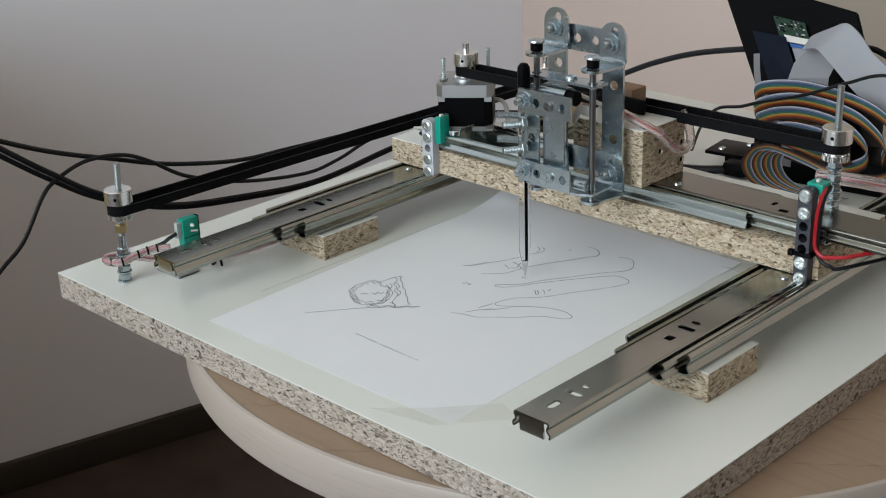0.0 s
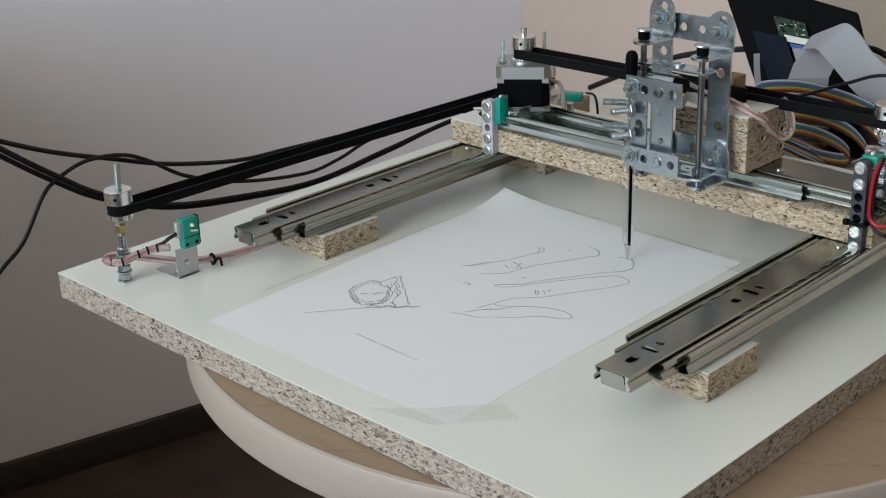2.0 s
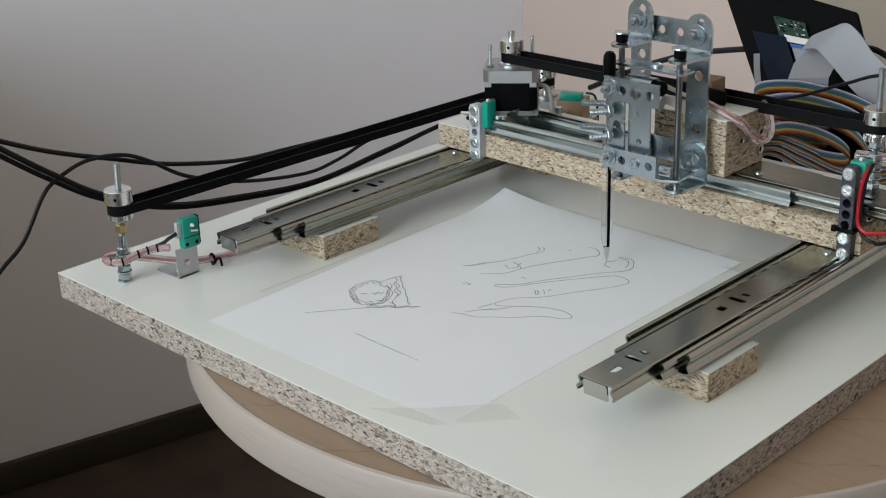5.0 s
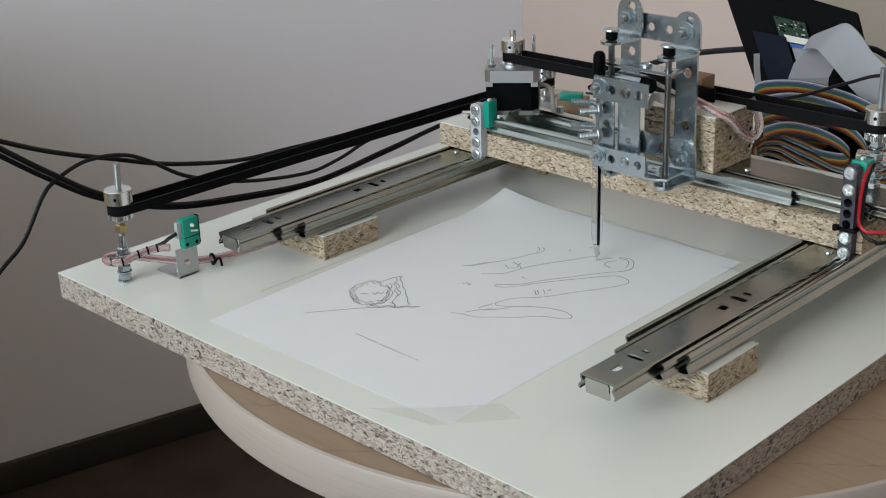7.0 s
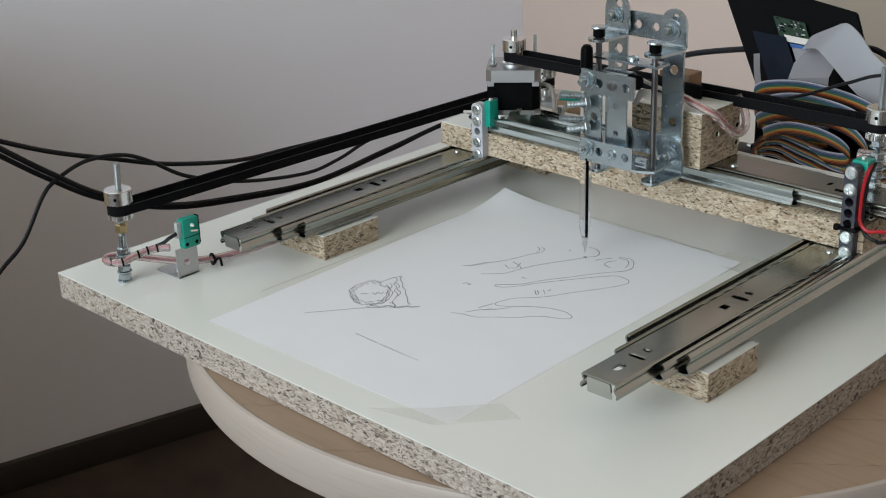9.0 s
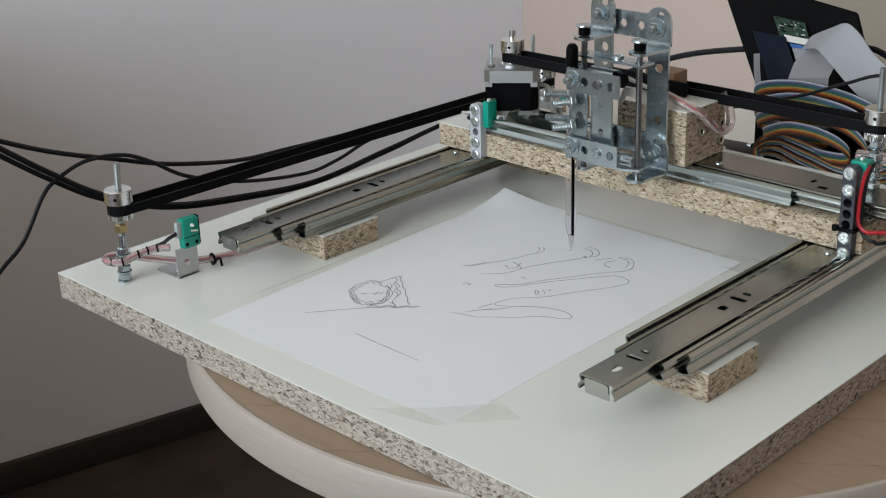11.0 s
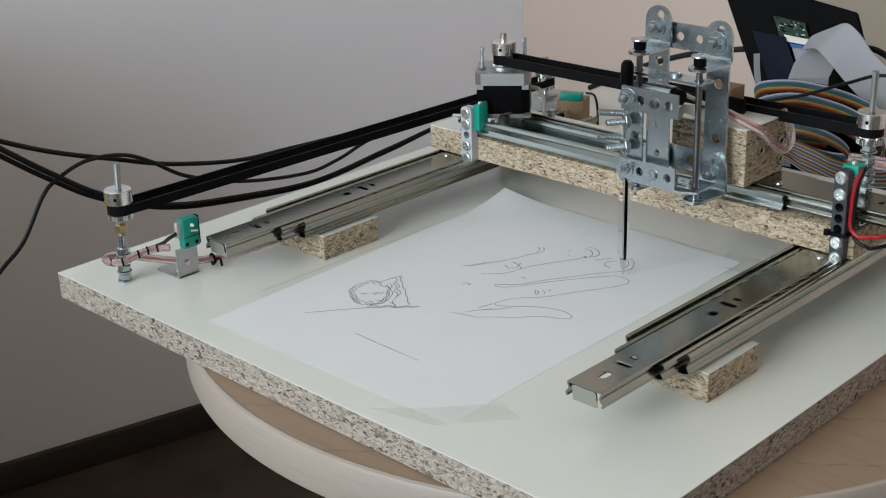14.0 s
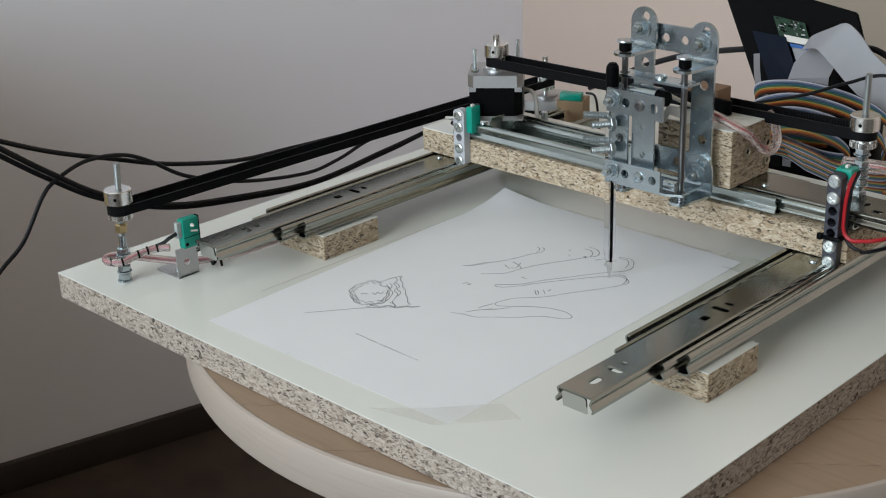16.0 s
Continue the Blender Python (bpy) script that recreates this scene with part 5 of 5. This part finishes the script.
def ribbon_cable():
    t = empty("ribbon_cable", (0, 0, 0))
    # four ten-wire bands stand on edge and swing round to the back
    bands = [
        [(0.300, 0.52, 0.050), (0.2745, 0.492, 0.0609), (0.2645, 0.475, 0.068), (0.275, 0.466, 0.0789), (0.3042, 0.462, 0.0860), (0.3328, 0.462, 0.0860), (0.3564, 0.468, 0.0804), (0.3745, 0.475, 0.0699), (0.390, 0.482, 0.0513), (0.392, 0.490, 0.035)],
        [(0.305, 0.52, 0.042), (0.2780, 0.490, 0.0512), (0.2672, 0.470, 0.059), (0.2812, 0.462, 0.0693), (0.3078, 0.458, 0.0775), (0.3363, 0.458, 0.0772), (0.3576, 0.463, 0.071), (0.3715, 0.470, 0.0584), (0.3765, 0.474, 0.0480), (0.372, 0.480, 0.036)],
        [(0.310, 0.52, 0.036), (0.2830, 0.486, 0.044), (0.2728, 0.465, 0.052), (0.2922, 0.457, 0.0633), (0.3162, 0.453, 0.069), (0.3399, 0.454, 0.0676), (0.3567, 0.458, 0.0611), (0.3669, 0.463, 0.0491), (0.3657, 0.466, 0.0378), (0.3525, 0.466, 0.0300), (0.334, 0.469, 0.0275), (0.312, 0.474, 0.0265), (0.290, 0.478, 0.0275)],
        [(0.310, 0.51, 0.030), (0.2850, 0.480, 0.038), (0.2825, 0.460, 0.0445), (0.3056, 0.451, 0.0561), (0.3294, 0.448, 0.0584), (0.3485, 0.450, 0.0541), (0.3576, 0.455, 0.0458), (0.3522, 0.460, 0.0381), (0.3313, 0.464, 0.0355), (0.310, 0.470, 0.0360), (0.288, 0.476, 0.0375)],
    ]
    for ctrl in bands:
        path = smooth_path(ctrl, 8)
        ws = [Vector((0.05, -0.42, 1)).normalized() * 0.0130 for q in path]
        part("upper_band", b_ribbon(path, ws, 0.0010, 10), RAINBOW, t, "ten-wire rainbow-striped band")
    # the cable rolls over to the front; each band gives way as the gantry comes back
    curl = [(0.3880, 0.472, 0.0520), (0.3930, 0.464, 0.0420), (0.3840, 0.451, 0.0355), (0.3640, 0.441, 0.0362), (0.3498, 0.437, 0.0378), (0.3322, 0.437, 0.0420), (0.3152, 0.437, 0.0452), (0.3006, 0.437, 0.0460), (0.2875, 0.437, 0.0412), (0.2805, 0.437, 0.0333), (0.2780, 0.437, 0.0245), (0.2827, 0.438, 0.0148), (0.2931, 0.440, 0.0085), (0.3091, 0.444, 0.0050), (0.330, 0.450, 0.0035)]
    for k in range(4):
        path = smooth_path(curl, 7)
        twist = [min(1.0, max(0.0, (64 - i) / 24)) for i in range(len(path))]
        ws = [(Vector((0.60, 0.60, 0.02)) * (1 - f) + Vector((0.02, 0.30, -1.0)) * f).normalized() * (0.0080 - 0.0012 * f) for f in twist]
        path = [q + w / 2 - Vector((0, 0, 0.0034 * k * f)) for q, w, f in zip(path, ws, twist)]
        ob = part("lower_band", b_ribbon(path, ws, 0.0010, 10), RAINBOW, t, "ten-wire rainbow-striped band")
        curl_bands.append((ob, k))
    for k in range(2):
        path = smooth_path([(0.385, 0.462 + 0.010 * k, 0.020), (0.43, 0.458 + 0.011 * k, 0.014), (0.47, 0.450 + 0.012 * k, 0.009), (0.53, 0.440 + 0.013 * k, 0.005)], 6)
        ws = [Vector((0.1, 0.9, 0.25)).normalized() * 0.0100 for q in path]
        part("flat_band", b_ribbon(path, ws, 0.0010, 10), RAINBOW, t, "ten-wire rainbow-striped band")
    tagged(t, "rainbow-striped ribbon cable folded in loops on the board", "ribbon cable")


ribbon_cable()


def display():
    t = empty("display_panel", (0, 0, 0))
    a, b, c, d = Vector((0.1654, 0.565, 0.1422)), Vector((0.2979, 0.565, 0.1239)), Vector((0.3400, 0.530, 0.0670)), Vector((0.2317, 0.530, 0.0570))
    n = (b - a).cross(d - a).normalized()
    bm = bmesh.new()
    r0 = [bm.verts.new(q) for q in (a, b, c, d)]
    r1 = [bm.verts.new(q + n * 0.004) for q in (a, b, c, d)]
    bm.faces.new(r0)
    bm.faces.new(r1)
    for i in range(4):
        bm.faces.new((r0[i], r0[(i + 1) % 4], r1[(i + 1) % 4], r1[i]))
    bmesh.ops.bevel(bm, geom=bm.edges[:], offset=0.001, segments=2, affect="EDGES")
    part("back_panel", bm, M_BLACK, t, "black plastic display back")
    front = n if n.y < 0 else -n
    off = 0.0045

    def on(u, w, k=0.0):
        q = a.lerp(b, u).lerp(d.lerp(c, u), w)
        return q + front * (off + k)

    def card(name, u0, u1, w0, w1, h, mat, label="", k0=0.0, par=t):
        bb = bmesh.new()
        cs = [(u0, w0), (u1, w0), (u1, w1), (u0, w1)]
        lo = [bb.verts.new(on(u, w, k0)) for u, w in cs]
        hi = [bb.verts.new(on(u, w, k0 + h)) for u, w in cs]
        bb.faces.new(lo)
        bb.faces.new(hi)
        for i in range(4):
            bb.faces.new((lo[i], lo[(i + 1) % 4], hi[(i + 1) % 4], hi[i]))
        return part(name, bb, mat, par, label, smooth=False)
    pc = card("circuit_board", 0.365, 0.60, 0.30, 0.53, 0.0014, M_PCB, "green circuit board")
    rnd = random.Random(3)
    for k in range(60):
        u, w = rnd.uniform(0.375, 0.575), rnd.uniform(0.31, 0.44)
        s = rnd.uniform(0.005, 0.016)
        card("chip", u, u + s, w, w + s * rnd.uniform(0.7, 1.6), rnd.uniform(0.0006, 0.0016), (M_GREYPL, M_BLACK, M_GREYBR, M_BLACK, M_PCB)[k % 5], "", 0.0014, pc)
    card("connector", 0.42, 0.615, 0.475, 0.54, 0.004, M_WIREW, "white flat-cable connector", 0.0014, pc)
    card("blue_strip", 0.44, 0.62, 0.55, 0.585, 0.0032, M_BLUE, "blue cable stiffener", 0.001)
    card("flat_cable_end", 0.445, 0.615, 0.585, 0.85, 0.0022, M_FPC, "", 0.001)
    card("navy_module", 0.17, 0.43, 0.50, 1.0, 0.006, M_NAVY, "dark blue electronics module", 0.001)
    part("stand", b_box(0.240, 0.335, 0.515, 0.555, 0.0, 0.064, 0.003), M_BLACK, t, "black plastic stand")
    tagged(t, "black display panel seen from behind with circuit boards", "display")


display()


def sheet_path(ctrl, w, t=0.0008, k=10):
    """A bent flat strip along ctrl with the width vector w."""
    path = smooth_path(ctrl, k)
    w = Vector(w)
    bm = bmesh.new()
    prev = None
    m = len(path)
    for i, q in enumerate(path):
        d = (path[min(i + 1, m - 1)] - path[max(i - 1, 0)]).normalized()
        n = d.cross(w).normalized() * t / 2
        row = [bm.verts.new(q - w / 2 + n), bm.verts.new(q + w / 2 + n), bm.verts.new(q + w / 2 - n), bm.verts.new(q - w / 2 - n)]
        if prev:
            for j in range(4):
                bm.faces.new((prev[j], prev[(j + 1) % 4], row[(j + 1) % 4], row[j]))
        prev = row
    return bm


def grey_flat_cable():
    t = empty("flat_cable", (0, 0, 0))
    tongue = [(0.2875, 0.0720), (0.2878, 0.0855), (0.2879, 0.0965), (0.2911, 0.1057), (0.2969, 0.1113), (0.3032, 0.1144), (0.3094, 0.1140), (0.3148, 0.1105), (0.3190, 0.1043), (0.3210, 0.0909), (0.3210, 0.0720)]
    bm = b_plate(tongue, [], 0.0008, facing_front(0.482))
    for q in bm.verts:
        q.co.y += 90.0 * max(0.0, q.co.z - 0.085) ** 2 * 0.6
    part("arch", bm, M_FPC, t, "pale grey flat cable arching backwards")
    # the second layer runs over a peak and falls away
    top = smooth_path([(0.2900, 0.506, 0.1125), (0.2969, 0.500, 0.1176), (0.3108, 0.500, 0.1248), (0.3235, 0.500, 0.1301), (0.3354, 0.500, 0.1230), (0.3471, 0.500, 0.1104), (0.3641, 0.500, 0.1001), (0.3900, 0.500, 0.0950), (0.42, 0.50, 0.088)], 6)
    low = smooth_path([(0.2915, 0.494, 0.1060), (0.2945, 0.488, 0.1079), (0.3025, 0.488, 0.1103), (0.3087, 0.488, 0.1091), (0.3212, 0.488, 0.099), (0.3337, 0.488, 0.0881), (0.3484, 0.488, 0.0768), (0.3724, 0.488, 0.0597), (0.3995, 0.488, 0.0448)], 6)
    bm = bmesh.new()
    rows = [[bm.verts.new(q) for q in (a, b, b + Vector((0.0003, 0.0008, 0)), a + Vector((0.0003, 0.0008, 0)))] for a, b in zip(top, low)]
    for r0, r1 in zip(rows, rows[1:]):
        for k in range(4):
            bm.faces.new((r0[k], r0[(k + 1) % 4], r1[(k + 1) % 4], r1[k]))
    part("fold", bm, M_FPC, t, "pale grey flat cable folded over a peak")
    part("tail", sheet_path([(0.2405, 0.512, 0.092), (0.246, 0.505, 0.080), (0.253, 0.498, 0.066)], (0.003, 0.004, 0.0)), M_FPC, t)
    tagged(t, "wide pale grey flat cable folded behind the display", "flat cable")


grey_flat_cable()


def usb_board():
    t = empty("controller_board", (0, 0, 0))
    m = Matrix.Translation((0.250, 0.495, 0.0)) @ Matrix.Rotation(radians(8), 4, "Z")

    def bx(name, *a, mat=M_BLACK, label="", bev=0.0008):
        bb = b_box(*a, bev)
        bb.transform(m)
        return part(name, bb, mat, t, label)
    bx("housing", 0.006, 0.150, -0.014, 0.03, 0.0, 0.026, label="black plastic housing")
    bx("lug", -0.033, 0.010, -0.016, 0.020, 0.0125, 0.0155)
    bx("lug_leg", -0.026, -0.020, 0.008, 0.014, 0.0, 0.0125)
    for x, y in ((-0.022, -0.006), (-0.006, 0.014)):
        q = m @ Vector((x, y, 0.0155))
        part("screw", b_turned([(0.0035, 0), (0.003, 0.001), (0.001, 0.0014)], q, q + Vector((0, 0, 1)), 12), M_ZINC, t)
    bx("plug", -0.010, 0.010, -0.032, -0.010, 0.002, 0.0135, bev=0.003)
    bx("white_socket", 0.034, 0.041, -0.0152, -0.0138, 0.013, 0.021, mat=M_FPC, label="pale socket", bev=0.0003)
    part("cable", b_tube([m @ Vector(q) for q in ((0.0, -0.024, 0.007), (-0.012, -0.030, 0.006), (-0.032, -0.034, 0.004), (-0.058, -0.036, 0.0035), (-0.1, -0.030, 0.0035))], 0.0034, 10), M_CABLE, t)
    tagged(t, "black controller housing with a plugged-in cable", "controller")


usb_board()

# ================= motion =================
# seconds, gantry y, carriage x, pen height
TRAVEL = [
    (0.0, 0.0, 0.0, 0.0), (0.5, 0.0078, 0.0023, 0.0024), (1.0, 0.0377, 0.0166, 0.0026), (1.5, 0.0678, 0.0306, 0.0014),
    (2.0, 0.0667, 0.0361, 0.0003), (2.5, 0.0578, 0.0444, 0.0003), (3.0, 0.0662, 0.0364, 0.0), (3.5, 0.0668, 0.0312, 0.0022), (4.0, 0.0590, 0.0269, 0.0),
    (4.2, 0.0547, 0.0278, 0.0), (4.5, 0.0494, 0.0286, 0.0000), (4.8, 0.0490, 0.0344, 0.0000), (5.1, 0.0530, 0.0249, 0.0024), (5.4, 0.0529, 0.0185, 0.0000), (5.8, 0.0578, 0.0211, 0.0000), (6.1, 0.0630, 0.0241, 0.0004), (6.3, 0.0665, 0.0238, 0.0018), (6.5, 0.0628, 0.0249, 0.0006), (7.0, 0.0536, 0.0194, 0.0002), (7.5, 0.0549, 0.0107, 0.0001),
    (8.0, 0.0547, 0.0102, 0.0025), (8.5, 0.0535, 0.0103, 0.0003), (9.0, 0.0550, 0.0078, 0.0026), (9.2, 0.0665, 0.0010, 0.0024), (9.4, 0.0646, -0.0003, 0.0003), (9.8, 0.0630, 0.0061, 0.0000), (10.2, 0.0593, 0.0115, 0.0000), (10.5, 0.0582, 0.0053, 0.0024), (10.9, 0.0540, -0.0031, 0.0024),
    (11.3, 0.0505, -0.0015, 0.0003), (11.5, 0.0491, -0.0001, 0.0004), (12.0, 0.0559, -0.0051, 0.0023), (12.5, 0.0580, -0.0062, 0.0), (13.0, 0.0536, 0.0110, 0.0030),
    (13.5, 0.0453, 0.0402, 0.0026), (14.0, 0.0428, 0.0503, 0.0010), (14.5, 0.0366, 0.0604, 0.0006), (15.0, 0.0416, 0.0565, 0.0), (15.5, 0.0424, 0.0500, 0.0016), (16.0, 0.0344, 0.0450, 0.0004),
]


def motions():
    walk(gantry, [(t, pose(0, y, 0)) for t, y, x, z in TRAVEL])
    walk(carriage, [(t, pose(x, y, 0)) for t, y, x, z in TRAVEL])
    walk(holder, [(t, pose(0, 0, z)) for t, y, x, z in TRAVEL])
    # the ribbon's lower curl is pushed back and fans out as the gantry nears it
    for ob, k in curl_bands:
        rows = []
        for t, y, x, z in TRAVEL:
            f = min(1.0, y / 0.055)
            near, far = Vector((0.0055, 0.0055, 0)) * k, Vector((-0.0080, 0.0270, 0.0015)) + Vector((-0.0010, 0.0010, -0.0040)) * k
            rows.append((t, Matrix.Translation(near.lerp(far, f))))
        walk(ob, rows)
    # fresh ink comes up through the paper while the pen passes
    for ob, t0, t1 in late_ink:
        walk(ob, [(0.0, pose(0, 0, -0.0009)), (t0, pose(0, 0, -0.0009)), (t1, pose(0, 0, 0)), (16.0, pose(0, 0, 0))])


motions()
